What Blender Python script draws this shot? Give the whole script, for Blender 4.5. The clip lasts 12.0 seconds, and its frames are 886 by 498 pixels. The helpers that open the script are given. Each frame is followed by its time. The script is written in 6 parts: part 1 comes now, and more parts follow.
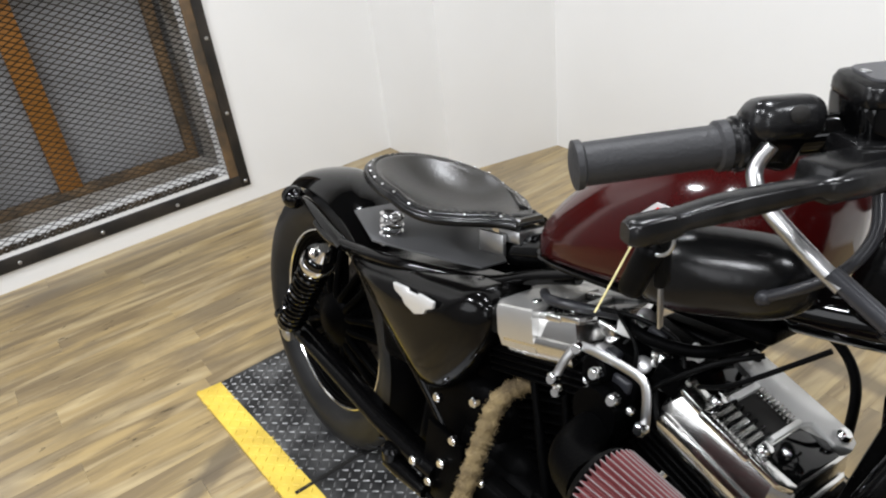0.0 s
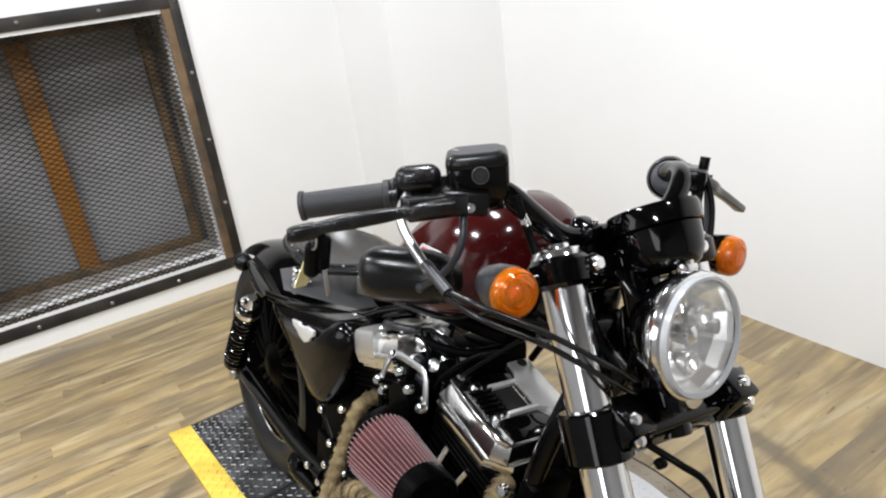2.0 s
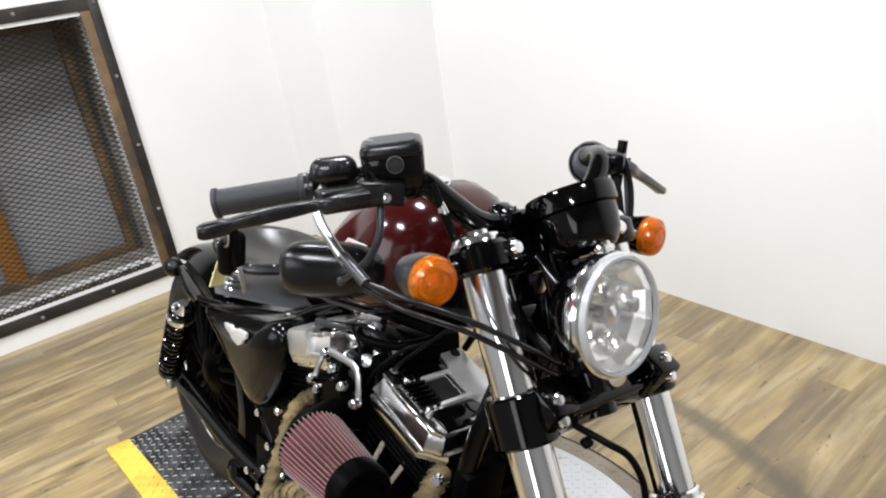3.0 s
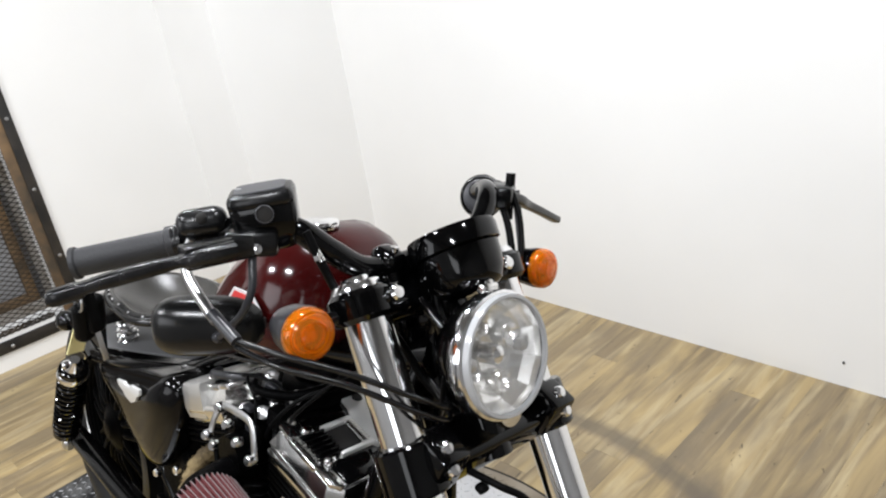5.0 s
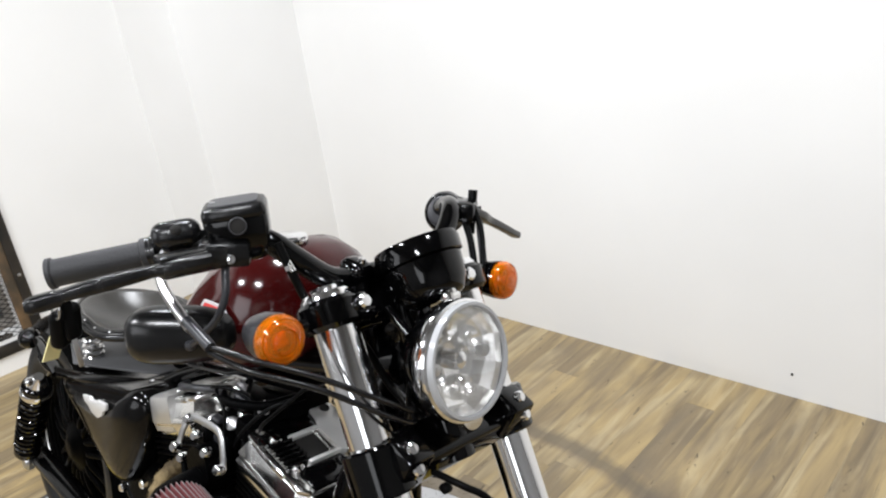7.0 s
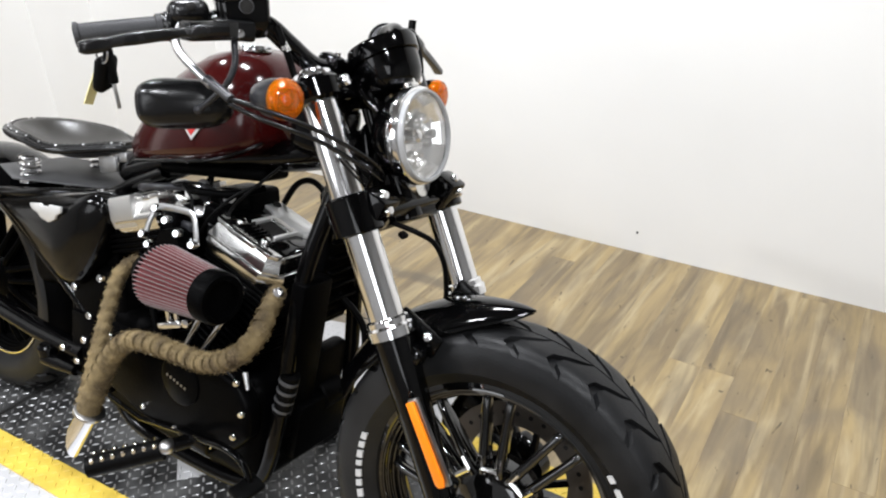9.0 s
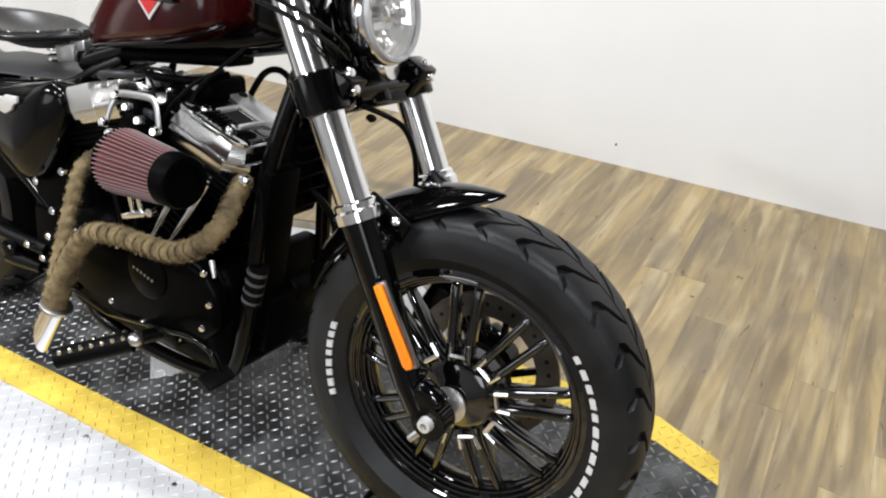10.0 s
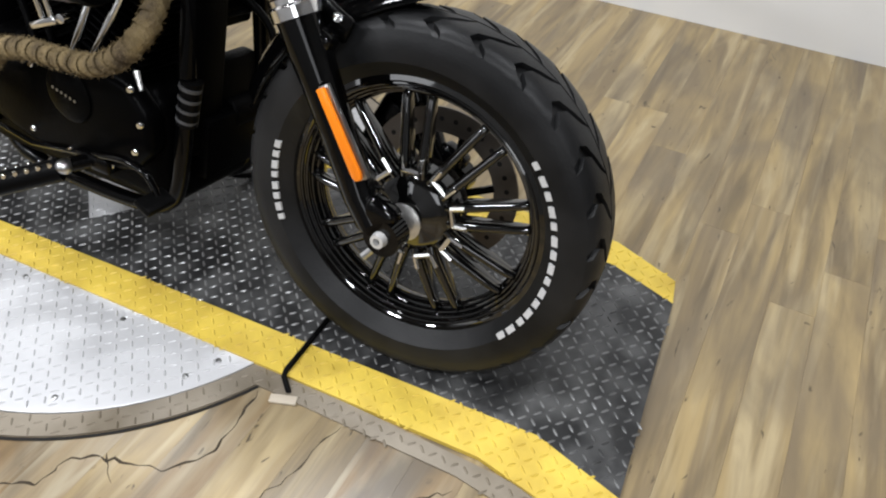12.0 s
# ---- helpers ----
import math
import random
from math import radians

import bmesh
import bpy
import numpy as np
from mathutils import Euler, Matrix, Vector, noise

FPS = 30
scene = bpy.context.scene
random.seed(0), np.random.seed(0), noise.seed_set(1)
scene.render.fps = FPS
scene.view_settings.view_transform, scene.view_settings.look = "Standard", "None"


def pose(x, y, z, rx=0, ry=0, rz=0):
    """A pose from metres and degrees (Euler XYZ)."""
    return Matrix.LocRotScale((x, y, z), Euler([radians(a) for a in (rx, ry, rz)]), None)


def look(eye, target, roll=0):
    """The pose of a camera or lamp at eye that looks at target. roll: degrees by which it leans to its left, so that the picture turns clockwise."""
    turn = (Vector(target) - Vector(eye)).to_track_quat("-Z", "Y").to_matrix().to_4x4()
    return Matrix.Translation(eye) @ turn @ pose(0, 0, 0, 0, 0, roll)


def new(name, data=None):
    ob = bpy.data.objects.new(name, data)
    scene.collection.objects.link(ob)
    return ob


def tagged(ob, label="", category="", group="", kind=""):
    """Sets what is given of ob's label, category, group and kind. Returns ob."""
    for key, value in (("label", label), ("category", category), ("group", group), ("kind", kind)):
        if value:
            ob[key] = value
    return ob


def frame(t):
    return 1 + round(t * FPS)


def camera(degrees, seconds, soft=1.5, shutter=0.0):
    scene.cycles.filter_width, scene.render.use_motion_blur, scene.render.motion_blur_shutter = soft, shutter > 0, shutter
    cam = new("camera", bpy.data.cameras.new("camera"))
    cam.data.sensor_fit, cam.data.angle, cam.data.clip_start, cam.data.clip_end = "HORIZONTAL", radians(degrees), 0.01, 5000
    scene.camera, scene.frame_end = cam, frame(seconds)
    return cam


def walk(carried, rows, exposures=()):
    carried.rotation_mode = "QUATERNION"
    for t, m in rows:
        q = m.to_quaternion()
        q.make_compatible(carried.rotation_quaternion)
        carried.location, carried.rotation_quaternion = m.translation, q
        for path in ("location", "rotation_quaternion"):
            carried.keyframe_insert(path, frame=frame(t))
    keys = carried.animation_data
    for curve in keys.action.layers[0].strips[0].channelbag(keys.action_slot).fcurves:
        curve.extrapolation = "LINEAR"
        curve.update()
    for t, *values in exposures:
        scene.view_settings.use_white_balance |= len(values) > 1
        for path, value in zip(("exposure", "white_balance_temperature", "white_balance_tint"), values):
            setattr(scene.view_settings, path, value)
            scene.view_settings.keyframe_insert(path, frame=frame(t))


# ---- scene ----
cam = camera(64.0, 12.0, soft=2.1)
PATH = [
    (0, (-0.223, -0.534, 1.292), (-1.659, 0.406, 0.265), -7.1),
    (0.3, (-0.108, -0.551, 1.291), (-1.587, 0.429, 0.368), -4.7),
    (0.5, (0.009, -0.55, 1.297), (-1.513, 0.378, 0.39), -5.4),
    (1, (0.208, -0.533, 1.327), (-1.419, 0.296, 0.511), -7.1),
    (1.2, (0.236, -0.521, 1.325), (-1.401, 0.301, 0.522), -6.7),
    (1.5, (0.238, -0.497, 1.335), (-1.376, 0.377, 0.541), -7.9),
    (2, (0.257, -0.475, 1.336), (-1.327, 0.472, 0.565), -7.7),
    (2.5, (0.268, -0.458, 1.329), (-1.278, 0.547, 0.555), -8.7),
    (3, (0.278, -0.446, 1.32), (-1.223, 0.612, 0.526), -8.6),
    (3.2, (0.279, -0.435, 1.317), (-1.191, 0.644, 0.495), -8.8),
    (5, (0.297, -0.375, 1.324), (-1.094, 0.844, 0.564), -9.4),
    (5.5, (0.3, -0.36, 1.332), (-1.069, 0.901, 0.599), -8.9),
    (6, (0.301, -0.348, 1.335), (-1.066, 0.924, 0.618), -9.4),
    (6.5, (0.3, -0.353, 1.333), (-1.054, 0.925, 0.603), -8.8),
    (6.7, (0.311, -0.363, 1.331), (-1.045, 0.919, 0.612), -8.7),
    (8.3, (0.382, -0.727, 1.305), (-0.647, 0.774, 0.475), -3.9),
    (8.5, (0.389, -0.739, 1.284), (-0.628, 0.753, 0.426), -3.6),
    (9, (0.402, -0.752, 1.251), (-0.564, 0.725, 0.31), -1.5),
    (9.5, (0.417, -0.757, 1.216), (-0.512, 0.702, 0.211), -0.7),
    (10, (0.43, -0.759, 1.177), (-0.444, 0.659, 0.071), -0.4),
    (10.5, (0.437, -0.767, 1.153), (-0.401, 0.625, -0.014), 0.6),
    (11, (0.443, -0.771, 1.119), (-0.329, 0.583, -0.133), 0.8),
    (11.5, (0.441, -0.768, 1.094), (-0.288, 0.548, -0.224), 1.2),
    (12, (0.441, -0.756, 1.068), (-0.22, 0.516, -0.326), 1.1),
]
walk(cam, [(t, look(eye, target, roll)) for t, eye, target, roll in PATH], exposures=[(0.0, -0.20), (0.5, -0.19), (1.0, -0.15), (2.0, -0.07), (3.2, 0.0), (5.0, -0.07), (6.7, -0.10), (8.5, 0.03), (9.5, 0.04), (10.5, -0.03), (12.0, -0.30)])

# ---- world and lights ----
world = bpy.data.worlds.new("world")
scene.world = world
world.use_nodes = True
world.node_tree.nodes["Background"].inputs["Color"].default_value = (0.9, 0.95, 1.0, 1)
world.node_tree.nodes["Background"].inputs["Strength"].default_value = 0.05


def area_lamp(name, place, target, sx, sy, watts, color=(0.97, 0.995, 1.04)):
    data = bpy.data.lights.new(name, "AREA")
    data.shape, data.size, data.size_y, data.energy, data.color = "RECTANGLE", sx, sy, watts, color
    ob = new(name, data)
    ob.matrix_basis = look(place, target)
    return ob


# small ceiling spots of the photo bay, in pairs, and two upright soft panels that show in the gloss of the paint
for lx, ly in ((-2.1, -1.5), (-1.9, -1.5), (-0.7, -1.3), (-0.5, -1.3), (0.9, -1.3), (1.1, -1.3), (-1.9, 0.35), (-0.75, 0.30), (-0.55, 0.30), (0.75, 0.35)):
    area_lamp("ceiling_spot", (lx, ly, 2.48), (lx, ly + 0.15, 0.0), 0.16, 0.16, 24.0 if lx < -1.8 and ly < 0 else 19.5 if lx > 0.8 and ly < 0 else 19.0 if lx > 0.7 else 15.5)
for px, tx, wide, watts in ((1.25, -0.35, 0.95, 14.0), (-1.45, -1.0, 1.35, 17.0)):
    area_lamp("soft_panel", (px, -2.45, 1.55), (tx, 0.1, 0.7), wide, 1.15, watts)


# ---- materials ----
def mat(name, color, rough=0.5, metal=0.0, var=0.12, scale=8.0, bump=0.0, bump_scale=60.0, coat=0.0, rough_var=0.1, second=None, second_scale=3.0, stretch=(1, 1, 1), trans=0.0, ior=1.45, rnd=0.0, emit=0.0, spec=0.5, object_space=True):
    """A principled surface with variation at two scales, fine relief and uneven gloss."""
    m = bpy.data.materials.new(name)
    m.use_nodes = True
    nt = m.node_tree
    b = nt.nodes["Principled BSDF"]
    tc = nt.nodes.new("ShaderNodeTexCoord")
    mp = nt.nodes.new("ShaderNodeMapping")
    mp.inputs["Scale"].default_value = stretch
    nt.links.new(tc.outputs["Object"], mp.inputs["Vector"])
    n1 = nt.nodes.new("ShaderNodeTexNoise")
    n1.inputs["Scale"].default_value, n1.inputs["Detail"].default_value = scale, 6
    nt.links.new(mp.outputs["Vector"], n1.inputs["Vector"])
    n2 = nt.nodes.new("ShaderNodeTexNoise")
    n2.inputs["Scale"].default_value, n2.inputs["Detail"].default_value = second_scale, 3
    nt.links.new(mp.outputs["Vector"], n2.inputs["Vector"])
    c = Vector(color)
    mix = nt.nodes.new("ShaderNodeMix")
    mix.data_type = "RGBA"
    mix.inputs["A"].default_value = (*(c * (1 - var)), 1)
    mix.inputs["B"].default_value = (*[min(1.0, v) for v in c * (1 + var)], 1)
    nt.links.new(n1.outputs["Fac"], mix.inputs["Factor"])
    last = mix.outputs["Result"]
    if second:
        ramp = nt.nodes.new("ShaderNodeMapRange")
        ramp.inputs["From Min"].default_value, ramp.inputs["From Max"].default_value = 0.42, 0.68
        nt.links.new(n2.outputs["Fac"], ramp.inputs["Value"])
        mix2 = nt.nodes.new("ShaderNodeMix")
        mix2.data_type = "RGBA"
        mix2.inputs["B"].default_value = (*second, 1)
        nt.links.new(last, mix2.inputs["A"])
        nt.links.new(ramp.outputs["Result"], mix2.inputs["Factor"])
        last = mix2.outputs["Result"]
    if rnd:
        oi = nt.nodes.new("ShaderNodeObjectInfo")
        mr = nt.nodes.new("ShaderNodeMapRange")
        mr.inputs["To Min"].default_value, mr.inputs["To Max"].default_value = 1 - rnd, 1 + rnd
        nt.links.new(oi.outputs["Random"], mr.inputs["Value"])
        vm = nt.nodes.new("ShaderNodeVectorMath")
        vm.operation = "SCALE"
        nt.links.new(last, vm.inputs[0])
        nt.links.new(mr.outputs["Result"], vm.inputs["Scale"])
        last = vm.outputs["Vector"]
    nt.links.new(last, b.inputs["Base Color"])
    rr = nt.nodes.new("ShaderNodeMapRange")
    rr.inputs["To Min"].default_value, rr.inputs["To Max"].default_value = max(0.0, rough - rough_var * 0.5), min(1.0, rough + rough_var * 0.5)
    nt.links.new(n2.outputs["Fac"], rr.inputs["Value"])
    nt.links.new(rr.outputs["Result"], b.inputs["Roughness"])
    b.inputs["Metallic"].default_value, b.inputs["Coat Weight"].default_value = metal, coat
    b.inputs["Coat Roughness"].default_value = 0.04
    b.inputs["Transmission Weight"].default_value, b.inputs["IOR"].default_value = trans, ior
    b.inputs["Specular IOR Level"].default_value = spec
    if emit:
        b.inputs["Emission Color"].default_value, b.inputs["Emission Strength"].default_value = (*color, 1), emit
    if bump:
        n3 = nt.nodes.new("ShaderNodeTexNoise")
        n3.inputs["Scale"].default_value, n3.inputs["Detail"].default_value = bump_scale, 4
        nt.links.new(mp.outputs["Vector"], n3.inputs["Vector"])
        bp = nt.nodes.new("ShaderNodeBump")
        bp.inputs["Strength"].default_value, bp.inputs["Distance"].default_value = bump, 0.004
        nt.links.new(n3.outputs["Fac"], bp.inputs["Height"])
        nt.links.new(bp.outputs["Normal"], b.inputs["Normal"])
    return m


GLOSS_BLACK = mat("gloss_black_paint", (0.0010, 0.0010, 0.0011), 0.07, 0, 0.2, 5, rough_var=0.06, spec=0.34)
BLACK_METAL = mat("black_powder_coat", (0.0012, 0.0012, 0.0013), 0.17, 0, 0.25, 20, 0.05, 220, rough_var=0.14, spec=0.20)
MATTE_BLACK = mat("matte_black", (0.0022, 0.0022, 0.0023), 0.42, 0, 0.3, 15, 0.1, 180, spec=0.08)
ENGINE_BLACK = mat("wrinkle_black_engine_paint", (0.0012, 0.0012, 0.0013), 0.36, 0, 0.3, 30, 0.2, 300, spec=0.025)
COVER_BLACK = mat("worn_black_cover_paint", (0.0012, 0.0012, 0.0013), 0.30, 0, 0.3, 18, 0.1, 240, second=(0.0016, 0.0016, 0.0016), second_scale=8, rough_var=0.12, spec=0.03)
SHEEN_BLACK = mat("semi_gloss_black_casting", (0.0035, 0.0035, 0.0037), 0.22, 0, 0.25, 20, 0.05, 200, rough_var=0.16, spec=0.4)
WHEEL_BLACK = mat("polished_black_wheel_enamel", (0.0018, 0.0018, 0.0018), 0.05, 0, 0.2, 5, rough_var=0.05, spec=0.7, coat=0.6)
DARK_GREY = mat("dark_grey_coat", (0.022, 0.0225, 0.026), 0.28, 0, 0.2, 20, 0.05, 220, spec=0.45)
GREY_PLATE = mat("satin_grey_plate", (0.075, 0.075, 0.077), 0.5, 0.1, 0.15, 10, spec=0.35)
RUBBER = mat("tyre_rubber", (0.0065, 0.0067, 0.0072), 0.42, 0, 0.35, 22, 0.12, 260, second=(0.018, 0.018, 0.0185), second_scale=7, spec=0.26)
LEVER_GREY = mat("worn_black_lever_paint", (0.0035, 0.0035, 0.0038), 0.24, 0, 0.3, 25, 0.05, 200, second=(0.012, 0.012, 0.0125), second_scale=40, spec=0.45)
CONTROL_GREY = mat("worn_grey_control_paint", (0.045, 0.045, 0.049), 0.36, 0, 0.2, 20, 0.05, 200, spec=0.4)
GRIP_RUBBER = mat("grip_rubber", (0.028, 0.028, 0.030), 0.5, 0, 0.15, 30, 0.2, 300, spec=0.35)
CHROME = mat("chrome", (0.88, 0.88, 0.885), 0.12, 1.0, 0.03, 6, rough_var=0.06)
POLISHED = mat("polished_aluminium", (0.76, 0.755, 0.74), 0.17, 1.0, 0.08, 12, 0.02, 150, rough_var=0.14)
DISC_STEEL = mat("brake_disc_steel", (0.16, 0.14, 0.12), 0.4, 0.8, 0.2, 30)
FROST = mat("frosted_glass", (0.36, 0.365, 0.37), 0.14, 0, 0.05, 10, spec=0.6)
SATIN_BLACK = mat("satin_black_enamel", (0.0016, 0.0015, 0.0015), 0.13, 0, 0.2, 6, 0.01, 120, rough_var=0.08, spec=0.26)
CAST_ALU = mat("satin_cast_aluminium", (0.70, 0.695, 0.68), 0.38, 0.45, 0.08, 14, 0.06, 160)
SATIN_ALU = mat("satin_aluminium", (0.66, 0.65, 0.63), 0.30, 0.85, 0.10, 14, 0.05, 160)
STEEL = mat("brushed_steel", (0.5, 0.5, 0.5), 0.32, 1.0, 0.15, 14, 0.05, 120)
RED_PAINT = mat("dark_red_metallic_paint", (0.034, 0.0024, 0.0024), 0.13, 0.0, 0.2, 300, coat=0.0, second=(0.020, 0.0016, 0.0017), second_scale=4, spec=0.5)
RED_LIGHT = mat("badge_red", (0.55, 0.03, 0.03), 0.35)
LEATHER = mat("worn_black_leather", (0.019, 0.018, 0.0165), 0.30, 0, 0.25, 9, 0.12, 160, second=(0.030, 0.027, 0.023), second_scale=5, rough_var=0.2, spec=0.85)
THREAD = mat("waxed_thread", (0.09, 0.085, 0.078), 0.7)
ORANGE = mat("amber_lens_plastic", (1.0, 0.27, 0.006), 0.05, 0, 0.1, 70, 0.2, 120, trans=0.72, ior=1.45)
ORANGE_CORE = mat("amber_lens_core", (1.0, 0.50, 0.04), 0.12, 0, 0.25, 120, 0.5, 160, trans=0.2)
ORANGE_FLAT = mat("amber_reflector", (0.95, 0.24, 0.01), 0.2, 0, 0.06, 90, 0.15, 300)
LENS = bpy.data.materials.new("clear_lens")
LENS.use_nodes = True
_nt = LENS.node_tree
_tr, _gl, _mx = (_nt.nodes.new(k) for k in ("ShaderNodeBsdfTransparent", "ShaderNodeBsdfGlossy", "ShaderNodeMixShader"))
_gl.inputs["Roughness"].default_value = 0.03
_mx.inputs["Fac"].default_value = 0.06
_nt.links.new(_tr.outputs["BSDF"], _mx.inputs[1])
_nt.links.new(_gl.outputs["BSDF"], _mx.inputs[2])
_nt.links.new(_mx.outputs["Shader"], _nt.nodes["Material Output"].inputs["Surface"])
MIRROR = mat("reflector_bowl", (0.86, 0.855, 0.84), 0.20, 0.78, 0.04, 20)
WRAP = mat("exhaust_heat_wrap", (0.205, 0.150, 0.070), 0.75, 0, 0.5, 70, 0.9, 260, second=(0.055, 0.036, 0.016), second_scale=24)
FIBRE = mat("frayed_fibre", (0.23, 0.17, 0.085), 0.9)
FILTER_RED = mat("red_filter_gauze", (0.125, 0.024, 0.026), 0.7, 0, 0.25, 60, 0.3, 400)
FILTER_GREY = mat("filter_mesh", (0.2, 0.17, 0.17), 0.6, 0.4, 0.2, 80)
WHITE_INK = mat("white_tyre_ink", (0.55, 0.55, 0.55), 0.6, 0, 0.12, 30)
YELLOW_TAG = mat("yellow_card", (0.84, 0.76, 0.38), 0.7, 0, 0.05, 10)
WALL = mat("white_wall_paint", (0.82, 0.815, 0.80), 0.6, 0, 0.02, 3, 0.06, 90, second=(0.79, 0.785, 0.77), second_scale=1.2)
# tones of the unseen ceiling and walls, set dark to deepen the reflections
CEIL = mat("unseen_dark_ceiling", (0.10, 0.10, 0.102), 0.8, 0, 0.1, 4)
DARK_WALL = mat("unseen_dark_wall", (0.22, 0.22, 0.222), 0.7, 0, 0.08, 3)
FRAME_BLACK = mat("blackened_steel_bar", (0.022, 0.021, 0.020), 0.5, 0.4, 0.3, 12, 0.2, 60, second=(0.05, 0.042, 0.035), second_scale=7)
RUSTY = mat("weathered_brown_wood", (0.16, 0.10, 0.05), 0.7, 0, 0.4, 14, 0.3, 60, second=(0.06, 0.045, 0.03), second_scale=8)
STUD_WOOD = mat("orange_varnished_wood", (0.24, 0.10, 0.016), 0.5, 0, 0.25, 12, 0.15, 50, stretch=(1, 1, 0.15))
BACK_GREY = mat("grey_back_panel", (0.28, 0.28, 0.282), 0.45, 0, 0.3, 2.5, second=(0.17, 0.17, 0.172), second_scale=1.5)
LINING_GREY = mat("grey_niche_paint", (0.32, 0.30, 0.27), 0.7, 0, 0.2, 6, second=(0.13, 0.105, 0.075), second_scale=5)
MESH_STEEL = mat("expanded_steel", (0.022, 0.018, 0.014), 0.5, 0.2, 0.4, 20, second=(0.05, 0.035, 0.02), second_scale=5)
DECK_BLACK = mat("worn_black_deck", (0.022, 0.022, 0.0225), 0.38, 0.05, 0.5, 14, 0.2, 80, second=(0.10, 0.10, 0.099), second_scale=11.0, rough_var=0.3)
DECK_EDGE = mat("worn_tread_tops", (0.30, 0.30, 0.30), 0.30, 0.4, 0.6, 16, second=(0.06, 0.06, 0.06), second_scale=7)
DECK_YELLOW = mat("yellow_deck_paint", (0.76, 0.555, 0.085), 0.46, 0, 0.16, 24, 0.15, 90, second=(0.58, 0.40, 0.06), second_scale=9)
DECK_SILVER = mat("bare_aluminium_plate", (0.60, 0.60, 0.61), 0.36, 0.2, 0.10, 10, 0.1, 70, second=(0.5, 0.5, 0.51), second_scale=5, rough_var=0.2)
RING_BROWN = mat("dirty_plate_rim", (0.29, 0.25, 0.195), 0.45, 0.25, 0.3, 14, 0.15, 70, second=(0.16, 0.13, 0.09), second_scale=7)
GAP_DARK = mat("dark_gap", (0.012, 0.011, 0.01), 0.9)
CRACK_BROWN = mat("dark_crack_dirt", (0.045, 0.033, 0.020), 0.9, 0, 0.5, 60)
BEIGE = mat("beige_chip", (0.55, 0.48, 0.38), 0.7)


def plank_material(name, light, dark, grain, cream, own=1.0, grime=(0.185, 0.136, 0.080), smear=0.5):
    """Wood-look vinyl: long streaks along y, knots and dark smudges, with a tone of its own for every plank."""
    m = bpy.data.materials.new(name)
    m.use_nodes = True
    nt = m.node_tree
    b = nt.nodes["Principled BSDF"]
    tc = nt.nodes.new("ShaderNodeTexCoord")
    oi = nt.nodes.new("ShaderNodeObjectInfo")
    off = nt.nodes.new("ShaderNodeVectorMath")
    off.operation = "MULTIPLY_ADD"
    off.inputs[1].default_value = (37 * own, 91 * own, 13 * own)
    nt.links.new(oi.outputs["Random"], off.inputs[0])
    geo = nt.nodes.new("ShaderNodeNewGeometry")
    nt.links.new(geo.outputs["Position"], off.inputs[2])

    def streak(sx, sy, scale, detail, dist=0.0):
        mp = nt.nodes.new("ShaderNodeMapping")
        mp.inputs["Scale"].default_value = (sx, sy, 1)
        nt.links.new(off.outputs["Vector"], mp.inputs["Vector"])
        n = nt.nodes.new("ShaderNodeTexNoise")
        n.inputs["Scale"].default_value, n.inputs["Detail"].default_value, n.inputs["Distortion"].default_value = scale, detail, dist
        nt.links.new(mp.outputs["Vector"], n.inputs["Vector"])
        return n.outputs["Fac"]

    def mixed(a, bcol, fac, lo, hi, amount=1.0):
        mr = nt.nodes.new("ShaderNodeMapRange")
        mr.inputs["From Min"].default_value, mr.inputs["From Max"].default_value, mr.inputs["To Max"].default_value = lo, hi, amount
        nt.links.new(fac, mr.inputs["Value"])
        mx = nt.nodes.new("ShaderNodeMix")
        mx.data_type = "RGBA"
        if isinstance(a, tuple):
            mx.inputs["A"].default_value = (*a, 1)
        else:
            nt.links.new(a, mx.inputs["A"])
        mx.inputs["B"].default_value = (*bcol, 1)
        nt.links.new(mr.outputs["Result"], mx.inputs["Factor"])
        return mx.outputs["Result"]

    c = mixed(light, grain, streak(4.5, 0.55, 3.0, 4, 1.0), 0.38, 0.62)
    c = mixed(c, cream, streak(7.0, 0.70, 2.4, 4, 1.2), 0.50, 0.68, 0.8)
    c = mixed(c, dark, streak(9, 0.9, 2.2, 5, 1.3), 0.50, 0.72, 0.50)
    c = mixed(c, dark, streak(50, 3.0, 2.2, 5, 0.4), 0.54, 0.78, 0.18)
    c = mixed(c, grime, streak(1.5, 0.8, 2.2, 5, 1.4), 0.46, 0.68, smear)
    c = mixed(c, tuple(v * 0.45 for v in dark), streak(15, 5, 3.4, 3, 1.0), 0.68, 0.74, 0.8)
    # the dirty track that the turning lift has worn into the floor
    flat = nt.nodes.new("ShaderNodeVectorMath")
    flat.operation = "MULTIPLY"
    flat.inputs[1].default_value = (1, 1, 0)
    nt.links.new(geo.outputs["Position"], flat.inputs[0])
    far = nt.nodes.new("ShaderNodeVectorMath")
    far.operation = "DISTANCE"
    far.inputs[1].default_value = (-0.77, 0.055, 0)
    nt.links.new(flat.outputs["Vector"], far.inputs[0])
    wob = nt.nodes.new("ShaderNodeMath")
    wob.operation = "MULTIPLY_ADD"
    wob.inputs[1].default_value = 0.05
    nt.links.new(streak(5, 5, 2.0, 4, 0.6), wob.inputs[0])
    nt.links.new(far.outputs["Value"], wob.inputs[2])
    off_track = nt.nodes.new("ShaderNodeMath")
    off_track.operation = "SUBTRACT"
    off_track.inputs[1].default_value = 0.955 + 0.025
    nt.links.new(wob.outputs["Value"], off_track.inputs[0])
    width = nt.nodes.new("ShaderNodeMath")
    width.operation = "ABSOLUTE"
